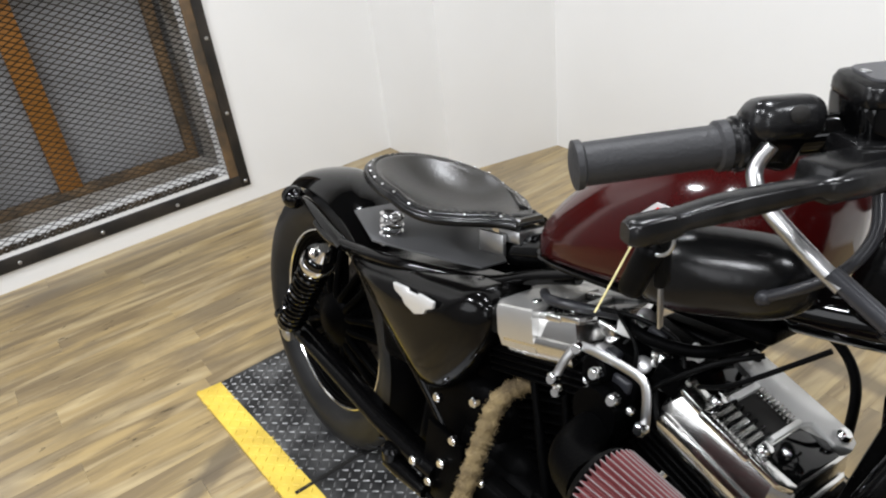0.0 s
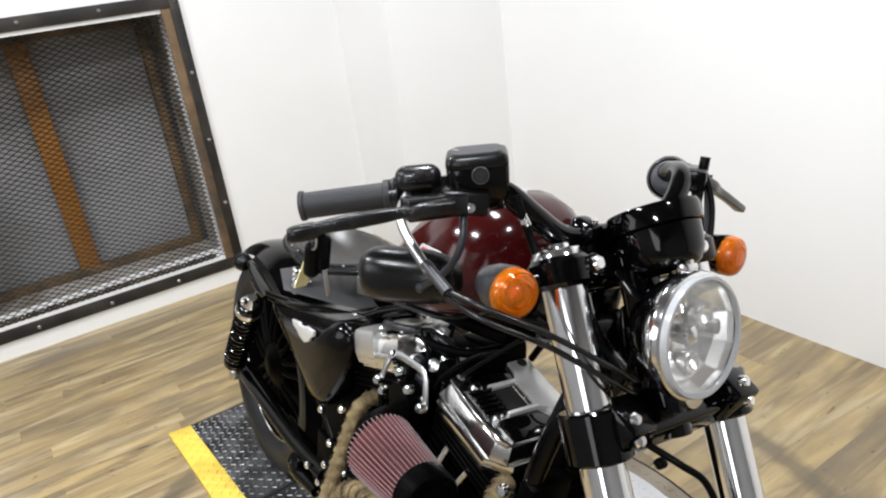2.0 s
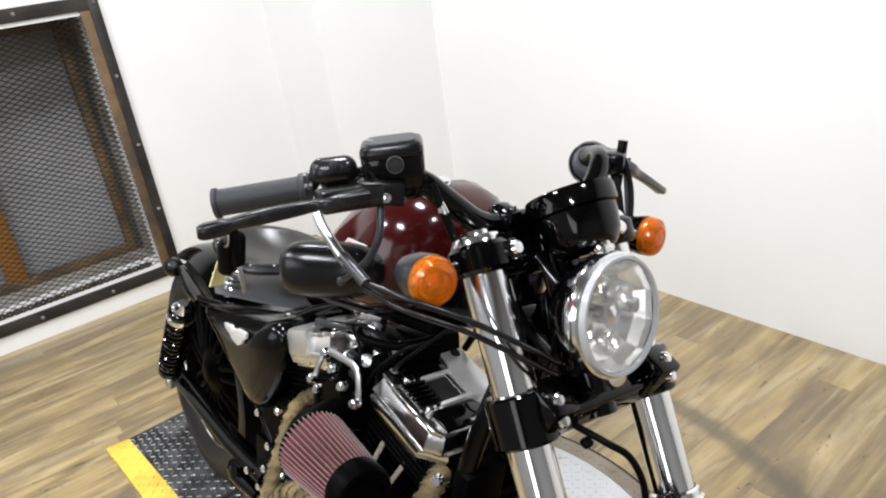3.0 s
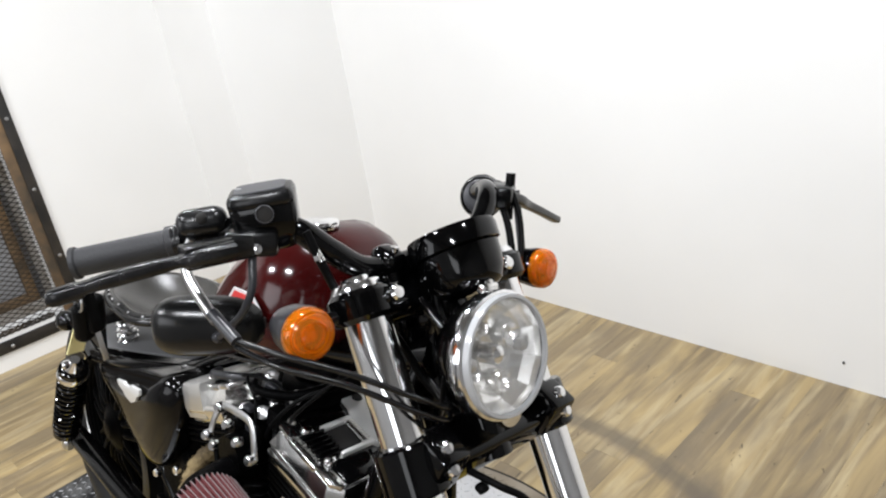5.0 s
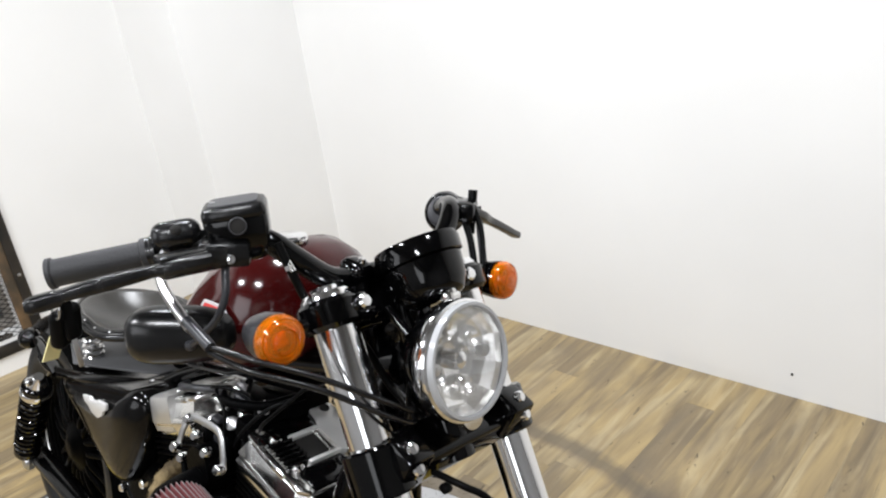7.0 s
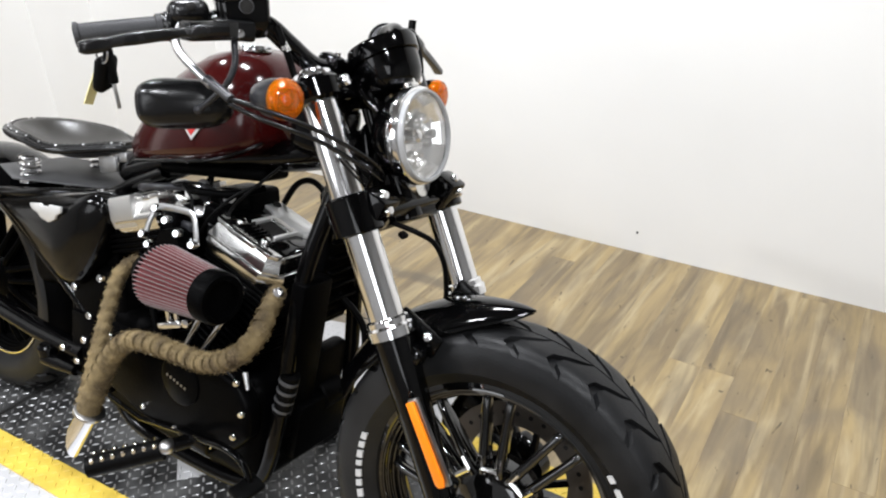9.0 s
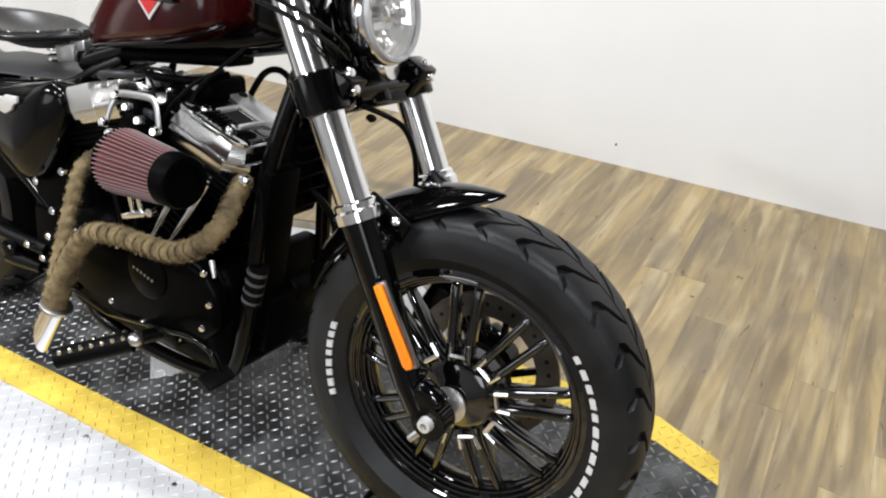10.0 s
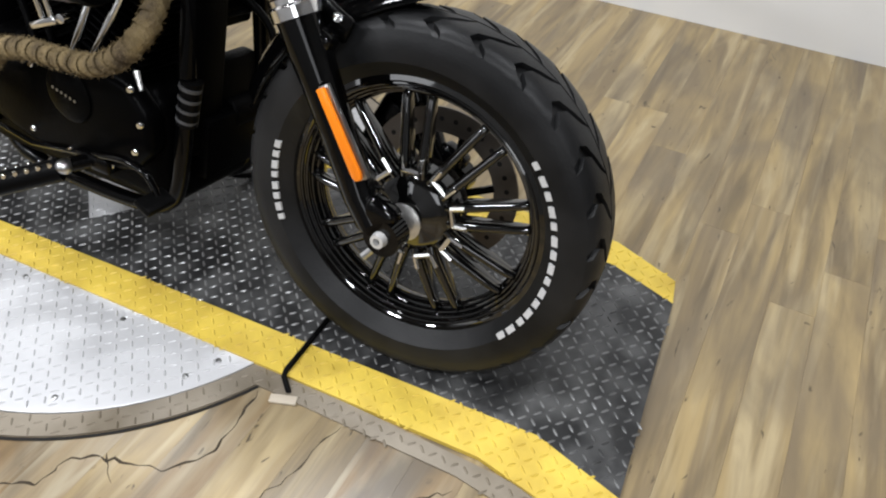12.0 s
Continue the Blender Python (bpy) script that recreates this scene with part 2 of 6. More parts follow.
    nt.links.new(off_track.outputs["Value"], width.inputs[0])
    c = mixed(c, (0.115, 0.092, 0.066), width.outputs["Value"], 0.044, 0.014, 0.72)
    mr = nt.nodes.new("ShaderNodeMapRange")
    mr.inputs["To Min"].default_value, mr.inputs["To Max"].default_value = 1 - 0.08 * own, 1 + 0.08 * own
    nt.links.new(oi.outputs["Random"], mr.inputs["Value"])
    vm = nt.nodes.new("ShaderNodeVectorMath")
    vm.operation = "SCALE"
    nt.links.new(c, vm.inputs[0])
    nt.links.new(mr.outputs["Result"], vm.inputs["Scale"])
    nt.links.new(vm.outputs["Vector"], b.inputs["Base Color"])
    b.inputs["Roughness"].default_value = 0.30
    bp = nt.nodes.new("ShaderNodeBump")
    bp.inputs["Strength"].default_value, bp.inputs["Distance"].default_value = 0.12, 0.002
    nt.links.new(streak(60, 2.5, 2.0, 6), bp.inputs["Height"])
    nt.links.new(bp.outputs["Normal"], b.inputs["Normal"])
    return m


PLANK = plank_material("wood_look_vinyl", (0.395, 0.292, 0.140), (0.072, 0.053, 0.035), (0.225, 0.168, 0.094), (0.48, 0.385, 0.225), 0.55, (0.165, 0.130, 0.088), 0.66)
OLD_PLANK = plank_material("worn_wood_vinyl", (0.34, 0.265, 0.160), (0.075, 0.058, 0.042), (0.23, 0.150, 0.070), (0.42, 0.36, 0.25), 0.35, (0.105, 0.082, 0.058), 0.9)


# ---- mesh helpers ----
class Geo:
    """Points and faces of one mesh."""

    def __init__(self):
        self.v, self.f = [], []

    def add(self, verts, faces):
        k = len(self.v)
        self.v += [tuple(p) for p in verts]
        self.f += [tuple(i + k for i in f) for f in faces]
        return self

    def rings(self, rings, caps=True, closed=False):
        n, verts, faces = len(rings[0]), [p for r in rings for p in r], []
        m = len(rings)
        for i in range(m if closed else m - 1):
            a, b = i * n, ((i + 1) % m) * n
            faces += [(a + j, a + (j + 1) % n, b + (j + 1) % n, b + j) for j in range(n)]
        if caps and not closed:
            faces += [tuple(range(n))[::-1], tuple(range((m - 1) * n, m * n))]
        return self.add(verts, faces)

    def tube(self, path, radius, segs=12, smooth=0, flat=1.0, caps=True):
        """A round bar along a path; radius: one number or one a point; smooth: steps between the points."""
        pts = [Vector(p) for p in path]
        rad = list(radius) if isinstance(radius, (list, tuple)) else [radius] * len(pts)
        if smooth:
            fine, fr = [], []
            for i in range(len(pts) - 1):
                p0, p1, p2, p3 = pts[max(i - 1, 0)], pts[i], pts[i + 1], pts[min(i + 2, len(pts) - 1)]
                for s in range(smooth):
                    u = s / smooth
                    fine.append(0.5 * (2 * p1 + (p2 - p0) * u + (2 * p0 - 5 * p1 + 4 * p2 - p3) * u * u + (3 * p1 - p0 - 3 * p2 + p3) * u ** 3))
                    fr.append(rad[i] * (1 - u) + rad[i + 1] * u)
            pts, rad = fine + [pts[-1]], fr + [rad[-1]]
        out, side = [], None
        for i, p in enumerate(pts):
            d = (pts[min(i + 1, len(pts) - 1)] - pts[max(i - 1, 0)]).normalized()
            if side is None:
                side = d.cross(Vector((0, 0, 1)) if abs(d.z) < 0.9 else Vector((0, 1, 0))).normalized()
            side = (side - d * side.dot(d)).normalized()
            up = d.cross(side)
            out.append([p + (side * math.cos(a) + up * math.sin(a) * flat) * rad[i] for a in (2 * math.pi * k / segs for k in range(segs))])
        return self.rings(out, caps)

    def lathe(self, profile, at=(0, 0, 0), axis=(0, 1, 0), segs=32, caps=True, closed=False):
        """A turned body: profile of (radius, distance along the axis)."""
        a = Vector(axis).normalized()
        u = a.cross(Vector((0, 0, 1)) if abs(a.z) < 0.9 else Vector((1, 0, 0))).normalized()
        w = a.cross(u)
        o = Vector(at)
        return self.rings([[o + a * h + (u * math.cos(t) + w * math.sin(t)) * max(r, 1e-4) for t in (2 * math.pi * k / segs for k in range(segs))] for r, h in profile], caps, closed)

    def box(self, at, size, rot=(0, 0, 0), bevel=0.003, segs=2, taper=None):
        bm = bmesh.new()
        bmesh.ops.create_cube(bm, size=1.0)
        for v in bm.verts:
            k = taper if (taper and v.co.z > 0) else 1.0
            v.co = Vector((v.co.x * size[0] * k, v.co.y * size[1] * k, v.co.z * size[2]))
        if bevel:
            bmesh.ops.bevel(bm, geom=bm.edges[:], offset=min(bevel, min(size) * 0.45), segments=segs, affect="EDGES", profile=0.5)
        m = pose(*at, *rot)
        bm.verts.index_update()
        self.add([m @ v.co for v in bm.verts], [[v.index for v in f.verts] for f in bm.faces])
        bm.free()
        return self

    def ball(self, at, size, segs=20, rot=(0, 0, 0)):
        m = pose(*at, *rot)
        n = segs // 2
        rings = [[m @ Vector((size[0] * math.sin(p) * math.cos(t), size[1] * math.sin(p) * math.sin(t), size[2] * math.cos(p))) for t in (2 * math.pi * k / segs for k in range(segs))] for p in (math.pi * (i + 0.02) / (n + 0.04) for i in range(n + 1))]
        return self.rings(rings)

    def prism(self, outline, depth, m, bevel=0.0, segs=2):
        """A flat outline in xy, pushed out along z by depth, laid by the pose m."""
        bm = bmesh.new()
        face = bm.faces.new([bm.verts.new((x, y, 0)) for x, y in outline])
        got = bmesh.ops.extrude_face_region(bm, geom=[face])
        for g in got["geom"]:
            if isinstance(g, bmesh.types.BMVert):
                g.co.z += depth
        bmesh.ops.recalc_face_normals(bm, faces=bm.faces[:])
        if bevel:
            bmesh.ops.bevel(bm, geom=bm.edges[:], offset=bevel, segments=segs, affect="EDGES", profile=0.5)
        bm.verts.index_update()
        self.add([m @ v.co for v in bm.verts], [[v.index for v in f.verts] for f in bm.faces])
        bm.free()
        return self

    def tub(self, m, sizes, power=0.32, n=28):
        """A body of rounded-rectangle sections along z: (height, half width in x, half width in y, shift in x)."""
        out = []
        for h, hx, hy, dx in sizes:
            ring = []
            for k in range(n):
                a = 2 * math.pi * k / n
                c, s = math.cos(a), math.sin(a)
                ring.append(m @ Vector((dx + hx * math.copysign(abs(c) ** power, c), hy * math.copysign(abs(s) ** power, s), h)))
            out.append(ring)
        return self.rings(out)

    def blade(self, path, smooth=4):
        """A flat lever along a path of (place, width, thickness), wide across and thin up and down, with rounded edges."""
        pts = []
        for i in range(len(path) - 1):
            q = [path[max(i - 1, 0)], path[i], path[i + 1], path[min(i + 2, len(path) - 1)]]
            q = [(*p, w, t) for p, w, t in q]
            for k in range(smooth):
                u = k / smooth
                pts.append([0.5 * (2 * b + (c - a) * u + (2 * a - 5 * b + 4 * c - d) * u * u + (3 * b - a - 3 * c + d) * u ** 3) for a, b, c, d in zip(*q)])
        pts.append([*path[-1][0], *path[-1][1:]])
        out = []
        for i, p in enumerate(pts):
            a, b = pts[max(i - 1, 0)], pts[min(i + 1, len(pts) - 1)]
            d = (Vector(b[:3]) - Vector(a[:3])).normalized()
            side = d.cross(Vector((0, 0, 1))).normalized()
            up = side.cross(d)
            ring = []
            for k in range(16):
                g = 2 * math.pi * k / 16
                c, t = math.cos(g), math.sin(g)
                ring.append(Vector(p[:3]) + side * (p[3] / 2 * math.copysign(abs(c) ** 0.5, c)) + up * (p[4] / 2 * math.copysign(abs(t) ** 0.5, t)))
            out.append(ring)
        return self.rings(out)

    def moved(self, m):
        self.v = [tuple(m @ Vector(p)) for p in self.v]
        return self


def mesh_of(name, geo, material, sharp=38):
    me = bpy.data.meshes.new(name)
    me.from_pydata(geo.v, [], geo.f)
    bm = bmesh.new()
    bm.from_mesh(me)
    bmesh.ops.recalc_face_normals(bm, faces=bm.faces[:])
    bm.to_mesh(me)
    bm.free()
    me.polygons.foreach_set("use_smooth", [True] * len(me.polygons))
    me.set_sharp_from_angle(angle=radians(sharp))
    me.materials.append(material)
    return me


def part(name, geo, material, parent, label="", sharp=38, kind=""):
    ob = new(name, mesh_of(name, geo, material, sharp))
    ob.parent = parent
    return tagged(ob, label, kind=kind)


def thing(name, geo, material, label, category, kind="", group="", sharp=38):
    return tagged(new(name, mesh_of(name, geo, material, sharp)), label, category, group, kind)


def empty(name, m, label, category, kind=""):
    ob = new(name)
    ob.matrix_basis = m
    return tagged(ob, label, category, "", kind)


# ---- the room ----
XA, YB, XE, YS, ZC, ZF = -2.985, 1.566, 2.7, -2.6, 2.6, -0.010
YW = -1.20                                         # where the white wall of the photo bay gives way to unseen dark wall
WY0, WY1, WZ0, WZ1 = -0.86, 0.32, 0.09, 1.285      # bolt lines of the caged opening
OY0, OY1, OZ0, OZ1 = WY0 + 0.045, WY1 - 0.045, WZ0 + 0.045, WZ1 - 0.045

g = Geo()
for y0, y1, z0, z1 in ((YW, OY0, ZF - 0.03, ZC), (OY1, YB + 0.15, ZF - 0.03, ZC), (OY0, OY1, ZF - 0.03, OZ0), (OY0, OY1, OZ1, ZC)):
    g.box((XA - 0.07, (y0 + y1) / 2, (z0 + z1) / 2), (0.14, y1 - y0, z1 - z0), bevel=0)
thing("wall_west", g, WALL, "white painted wall with a caged square opening", "wall", "structure")
thing("wall_north", Geo().box(((XA + XE) / 2, YB + 0.075, ZC / 2), (XE - XA + 0.3, 0.15, ZC + 0.08), bevel=0), WALL, "plain white painted wall with a few scuffs", "wall", "structure")
# unseen walls and ceiling, added dark so chrome and gloss black reflect little
thing("wall_west_return", Geo().box((XA - 0.07, (YS + YW) / 2, ZC / 2), (0.14, YW - YS, ZC + 0.08), bevel=0), DARK_WALL, "plain dark grey wall added out of view", "wall", "structure")
thing("wall_east", Geo().box((XE + 0.075, (YS + YB) / 2, ZC / 2), (0.15, YB - YS + 0.3, ZC + 0.08), bevel=0), DARK_WALL, "plain dark grey wall added out of view", "wall", "structure")
thing("wall_south", Geo().box(((XA + XE) / 2, YS - 0.075, ZC / 2), (XE - XA + 0.3, 0.15, ZC + 0.08), bevel=0), DARK_WALL, "plain dark grey wall added out of view", "wall", "structure")
thing("ceiling", Geo().box(((XA + XE) / 2, (YS + YB) / 2, ZC + 0.05), (XE - XA + 0.3, YB - YS + 0.3, 0.1), bevel=0), CEIL, "plain dark ceiling with small spots, added out of view", "ceiling", "structure")
# boxed-in pillar in the corner
g = Geo().prism([(XA, 1.046), (-2.50, 1.046), (-2.385, YB), (XA, YB)], ZC - ZF, pose(0, 0, ZF))
thing("corner_pillar", g, WALL, "white boxed-in pillar in the room's corner", "pillar", "structure", sharp=10)
thing("floor", Geo().box(((XA + XE) / 2, (YS + YB) / 2, ZF - 0.035), (XE - XA, YB - YS, 0.05), bevel=0), GAP_DARK, "wood-look plank floor with streaky grain", "floor", "structure")
floor = bpy.data.objects["floor"]
thing("wall_speck", Geo().ball((-0.264, YB - 0.002, 0.070), (0.004, 0.003, 0.005), 8), GAP_DARK, "small dark nail hole in the white wall", "mark", "structure")

# ---- caged opening in the west wall ----
DEEP = 0.33
g = Geo()
g.box((XA - DEEP - 0.02, (OY0 + OY1) / 2, (OZ0 + OZ1) / 2), (0.03, OY1 - OY0 + 0.1, OZ1 - OZ0 + 0.1), bevel=0)
thing("niche_back", g, BACK_GREY, "dull grey panel at the back of the niche", "panel", "structure")
g = Geo()
xm, xl = XA - 0.14 - (DEEP - 0.14) / 2, DEEP - 0.14
g.box((xm, OY1 + 0.015, (OZ0 + OZ1) / 2), (xl, 0.03, OZ1 - OZ0 + 0.06), bevel=0)
g.box((xm, OY0 - 0.015, (OZ0 + OZ1) / 2), (xl, 0.03, OZ1 - OZ0 + 0.06), bevel=0)
g.box((xm, (OY0 + OY1) / 2, OZ0 - 0.015), (xl, OY1 - OY0, 0.03), bevel=0)
g.box((xm, (OY0 + OY1) / 2, OZ1 + 0.015), (xl, OY1 - OY0, 0.03), bevel=0)
thing("niche_lining", g, LINING_GREY, "grey painted lining of the wall niche", "lining", "structure")
hatch = empty("wooden_hatch_frame", pose(XA - DEEP, (OY0 + OY1) / 2, OZ0), "brown wooden frame with an orange varnished middle stud, in the niche", "frame")
HB = hatch.matrix_basis.inverted()
for nm, y, z, sy, sz, mt in (("stile", 0.222, (OZ0 + OZ1) / 2, 0.042, OZ1 - OZ0, RUSTY), ("stile", OY0 + 0.02, (OZ0 + OZ1) / 2, 0.04, OZ1 - OZ0, RUSTY),
                             ("rail", (OY0 + 0.241) / 2, OZ0 + 0.02, 0.161 - OY0, 0.04, RUSTY), ("rail", (OY0 + 0.241) / 2, OZ1 - 0.02, 0.161 - OY0, 0.04, RUSTY),
                             ("stud", -0.285, (OZ0 + OZ1) / 2, 0.086, OZ1 - OZ0 - 0.08, STUD_WOOD)):
    part(nm, Geo().box((XA - DEEP + 0.018, y, z), (0.036, sy, sz), bevel=0.003).moved(HB), mt, hatch, "orange varnished stud" if nm == "stud" else "")

cage = empty("mesh_cage_panel", pose(XA, (WY0 + WY1) / 2, WZ0), "black steel frame with rusty expanded mesh, bolted over a wall opening", "grille")
CB = cage.matrix_basis.inverted()
yc, zc, ly, lz = (WY0 + WY1) / 2, (WZ0 + WZ1) / 2, WY1 - WY0, WZ1 - WZ0
for y, z, sy, sz in ((WY0, zc, 0.040, lz + 0.05), (WY1, zc, 0.040, lz + 0.05), (yc, WZ0 + 0.003, ly - 0.040, 0.052), (yc, WZ1 - 0.003, ly - 0.040, 0.052)):
    part("frame_bar", Geo().box((XA + 0.006, y, z), (0.012, sy, sz), bevel=0.002).moved(CB), FRAME_BLACK, cage)
part("inner_strip", Geo().box((XA + 0.004, WY1 - 0.0405, zc), (0.010, 0.040, lz - 0.050), bevel=0.002).moved(CB), RUSTY, cage, "weathered brown wooden strip")
part("inner_bar", Geo().box((XA + 0.0055, WY0 + 0.0335, zc), (0.011, 0.0265, lz - 0.050), bevel=0.002).moved(CB), FRAME_BLACK, cage)
part("bare_edge", Geo().box((XA + 0.006, WY0 + 0.0490, zc), (0.013, 0.0040, lz - 0.050), bevel=0.001).moved(CB), STEEL, cage, "bare bright steel edge of the frame")
for ph in (0.0, math.pi):
    hem = [(XA - 0.004 + 0.003 * math.cos(k * 0.9 + ph), OY0 + 0.006 + k * 0.0075, OZ0 + 0.013 + 0.008 * math.sin(k * 0.9 + ph)) for k in range(int((OY1 - OY0 - 0.05) / 0.0075))]
    part("mesh_hem", Geo().tube(hem, 0.0062, 6, 0).moved(CB), MESH_STEEL, cage, "dark curled hem of the mesh")
bolt = Geo().lathe([(0.0075, 0), (0.0075, 0.003), (0.005, 0.006), (0.001, 0.0065)], axis=(1, 0, 0), segs=10)
bolt_mesh = mesh_of("bolt", bolt, STEEL)
for k in range(5):
    for y, z in ((WY0 + ly * k / 4, WZ0), (WY0 + ly * k / 4, WZ1), (WY0, WZ0 + lz * k / 4), (WY1, WZ0 + lz * k / 4)):
        if (y in (WY0, WY1)) and z in (WZ0, WZ1) and k in (0, 4) and abs(z - WZ0 - lz * k / 4) < 1e-6 and y == WY1 and k == 0:
            continue
        ob = new("bolt", bolt_mesh)
        ob.parent = cage
        ob.matrix_basis = CB @ pose(XA + 0.012, y, z)
# expanded metal: zigzag strands
g = Geo()
PW, PH = 0.040, 0.0110
nz, ny = int((OZ1 - OZ0) / PH), int((OY1 - OY0) / PW * 2)
for r in range(nz + 1):
    z0 = OZ0 + r * PH
    top, bot = [], []
    for k in range(ny + 1):
        y = OY0 + k * PW / 2
        up = ((k + r) % 2) * PH
        z = z0 + up * 0.9 + (0.0 if up else 0.0)
        for dx, dz in ((0.0020, 0.0025), (-0.0020, -0.0025)):
            (top if dx > 0 else bot).append((XA - 0.004 + dx + (0.002 if up else -0.002), y, z + dz))
    n = len(top)
    g.add(top + bot, [(i, i + 1, n + i + 1, n + i) for i in range(n - 1)])
part("wire_mesh", g.moved(CB), MESH_STEEL, cage, "expanded steel mesh with small diamonds", kind="stuff")
latch = empty("slide_latch", pose(XA + 0.012, -0.80, 0.30), "bright steel slide latch with a bent rod on the cage frame", "latch")
LB = latch.matrix_basis.inverted()
part("keeper", Geo().box((XA + 0.026, -0.842, 0.338), (0.028, 0.034, 0.082), (0, 0, 0), 0.008, 3).lathe([(0.013, -0.041), (0.013, 0.041)], (XA + 0.042, -0.842, 0.338), (0, 0, 1), 14).moved(LB), RUSTY, latch, "worn brown keeper block")
part("guide_plate", Geo().box((XA + 0.014, -0.782, 0.338), (0.004, 0.048, 0.068), (0, 0, 0), 0.0015).box((XA + 0.024, -0.782, 0.350), (0.018, 0.044, 0.026), (0, 0, 0), 0.005, 3).moved(LB), STEEL, latch, "bright steel guide plate")
part("bolt_rod", Geo().tube([(XA + 0.040, -0.838, 0.340), (XA + 0.040, -0.764, 0.337), (XA + 0.040, -0.752, 0.333), (XA + 0.040, -0.747, 0.318), (XA + 0.040, -0.742, 0.268)], 0.0052, 10, 4).moved(LB), STEEL, latch, "bent steel rod")

# ---- lift deck and turntable ----
def lozenges(inside, x0, x1, y0, y1, z, pitch, turn=0.0):
    """Raised tread bars in the two alternating directions of checker plate."""
    g = Geo()
    ln, wd, ht = pitch * 0.46, pitch * 0.125, 0.0022
    base = [(-ln, 0), (-ln * 0.5, -wd), (ln * 0.5, -wd), (ln, 0), (ln * 0.5, wd), (-ln * 0.5, wd)]
    for i in range(int((x1 - x0) / pitch) + 1):
        for j in range(int((y1 - y0) / pitch) + 1):
            px, py = x0 + (i + 0.5) * pitch, y0 + (j + 0.5) * pitch
            if not inside(px, py):
                continue
            a = radians(45 if (i + j) % 2 else -45) + turn
            c, s = math.cos(a), math.sin(a)
            pts = [(px + c * u - s * w, py + s * u + c * w, z) for u, w in base] + [(px + c * u, py + s * u, z + ht) for u in (-ln * 0.55, ln * 0.55)]
            g.add(pts, [(0, 1, 6), (1, 2, 7, 6), (2, 3, 7), (3, 4, 7), (4, 5, 6, 7), (5, 0, 6)])
    return g


def within(poly):
    def test(x, y):
        hit = False
        for (xa, ya), (xb, yb) in zip(poly, poly[1:] + poly[:1]):
            if (ya > y) != (yb > y) and x < (xb - xa) * (y - ya) / (yb - ya) + xa:
                hit = not hit
        return hit
    return test


NEAR = [(-1.92, -0.304), (0.22, -0.190), (0.43, -0.226), (0.450, -0.148), (0.29, -0.105), (-1.913, -0.234)]
DECK = [(-1.913, -0.234), (0.29, -0.105), (0.450, -0.148), (0.414, 0.304), (0.272, 0.352), (-1.93, 0.300)]
FAR = [(-1.93, 0.300), (0.272, 0.352), (0.414, 0.304), (0.402, 0.368), (0.260, 0.424), (-1.93, 0.372)]
deck = thing("lift_deck", Geo().prism(DECK, 0.018, pose(0, 0, -0.018), 0.0), DECK_BLACK, "worn black checker-plate lift deck with yellow edges", "lift", "structure")
part("tread_bars", lozenges(within(DECK), -1.95, 0.45, -0.3, 0.4, -0.0002, 0.0205, 0.05), DECK_EDGE, deck, kind="stuff")
for poly in (NEAR, FAR):
    st = part("edge_strip", Geo().prism(poly, 0.02, pose(0, 0, -0.0195), 0.0), DECK_YELLOW, deck, "yellow painted checker-plate edge")
    part("strip_tread", lozenges(within(poly), -1.95, 0.45, -0.33, 0.4, 0.0003, 0.0205, 0.05), DECK_YELLOW, st, kind="stuff")
BARE = [(-0.897, 0.002), (-0.803, -0.079), (-0.705, 0.035), (-0.78, 0.10), (-0.88, 0.08)]
bare = part("bare_patch", Geo().prism(BARE, 0.0012, pose(0, 0, 0.0007), 0.0), DECK_SILVER, deck, "bare aluminium patch in the deck")
part("patch_tread", lozenges(within(BARE), -1.0, -0.6, -0.1, 0.12, 0.0018, 0.0205, 0.05), DECK_SILVER, bare, kind="stuff")
part("deck_joint", Geo().box((-1.405, 0.0, 0.0008), (0.010, 0.50, 0.003), (0, 0, 0), bevel=0.001), GAP_DARK, deck, "dark joint across the deck")
part("joint_rod", Geo().tube([(-0.168, -0.02, 0.004), (-0.163, -0.205, 0.005), (-0.160, -0.215, 0.004), (-0.135, -0.236, -0.008)], 0.0055, 8), MATTE_BLACK, deck, "black locking rod across the strip")

TX, TY, TR = -0.77, 0.055, 0.602
disc = thing("turntable_plate", Geo().lathe([(TR, -0.02), (TR, -0.0055), (TR - 0.003, -0.004), (0.001, -0.004)], (TX, TY, 0), (0, 0, 1), 96), DECK_SILVER, "bare aluminium checker-plate turntable under the lift", "turntable", "structure")
nearline = within(DECK)
part("disc_tread", lozenges(lambda x, y: (x - TX) ** 2 + (y - TY) ** 2 < (TR - 0.012) ** 2 and not nearline(x, y), TX - TR, TX + TR, TY - TR, TY + TR, -0.0042, 0.0205), DECK_SILVER, disc, kind="stuff")
ring = thing("turntable_rim", Geo().lathe([(TR + 0.002, -0.02), (TR + 0.002, -0.0065), (TR + 0.045, -0.0065), (TR + 0.047, -0.02)], (TX, TY, 0), (0, 0, 1), 96, caps=False, closed=True), RING_BROWN, "dirty brown metal rim round the turntable", "rim", "structure")
part("rim_tread", lozenges(lambda x, y: (TR + 0.008) ** 2 < (x - TX) ** 2 + (y - TY) ** 2 < (TR + 0.04) ** 2, TX - 0.7, TX + 0.7, TY - 0.7, TY + 0.7, -0.0067, 0.0205), RING_BROWN, ring, kind="stuff")
g = Geo().lathe([(TR + 0.047, -0.0095), (TR + 0.047, -0.0085), (TR + 0.053, -0.0085), (TR + 0.053, -0.0095)], (TX, TY, 0), (0, 0, 1), 96, caps=False, closed=True)
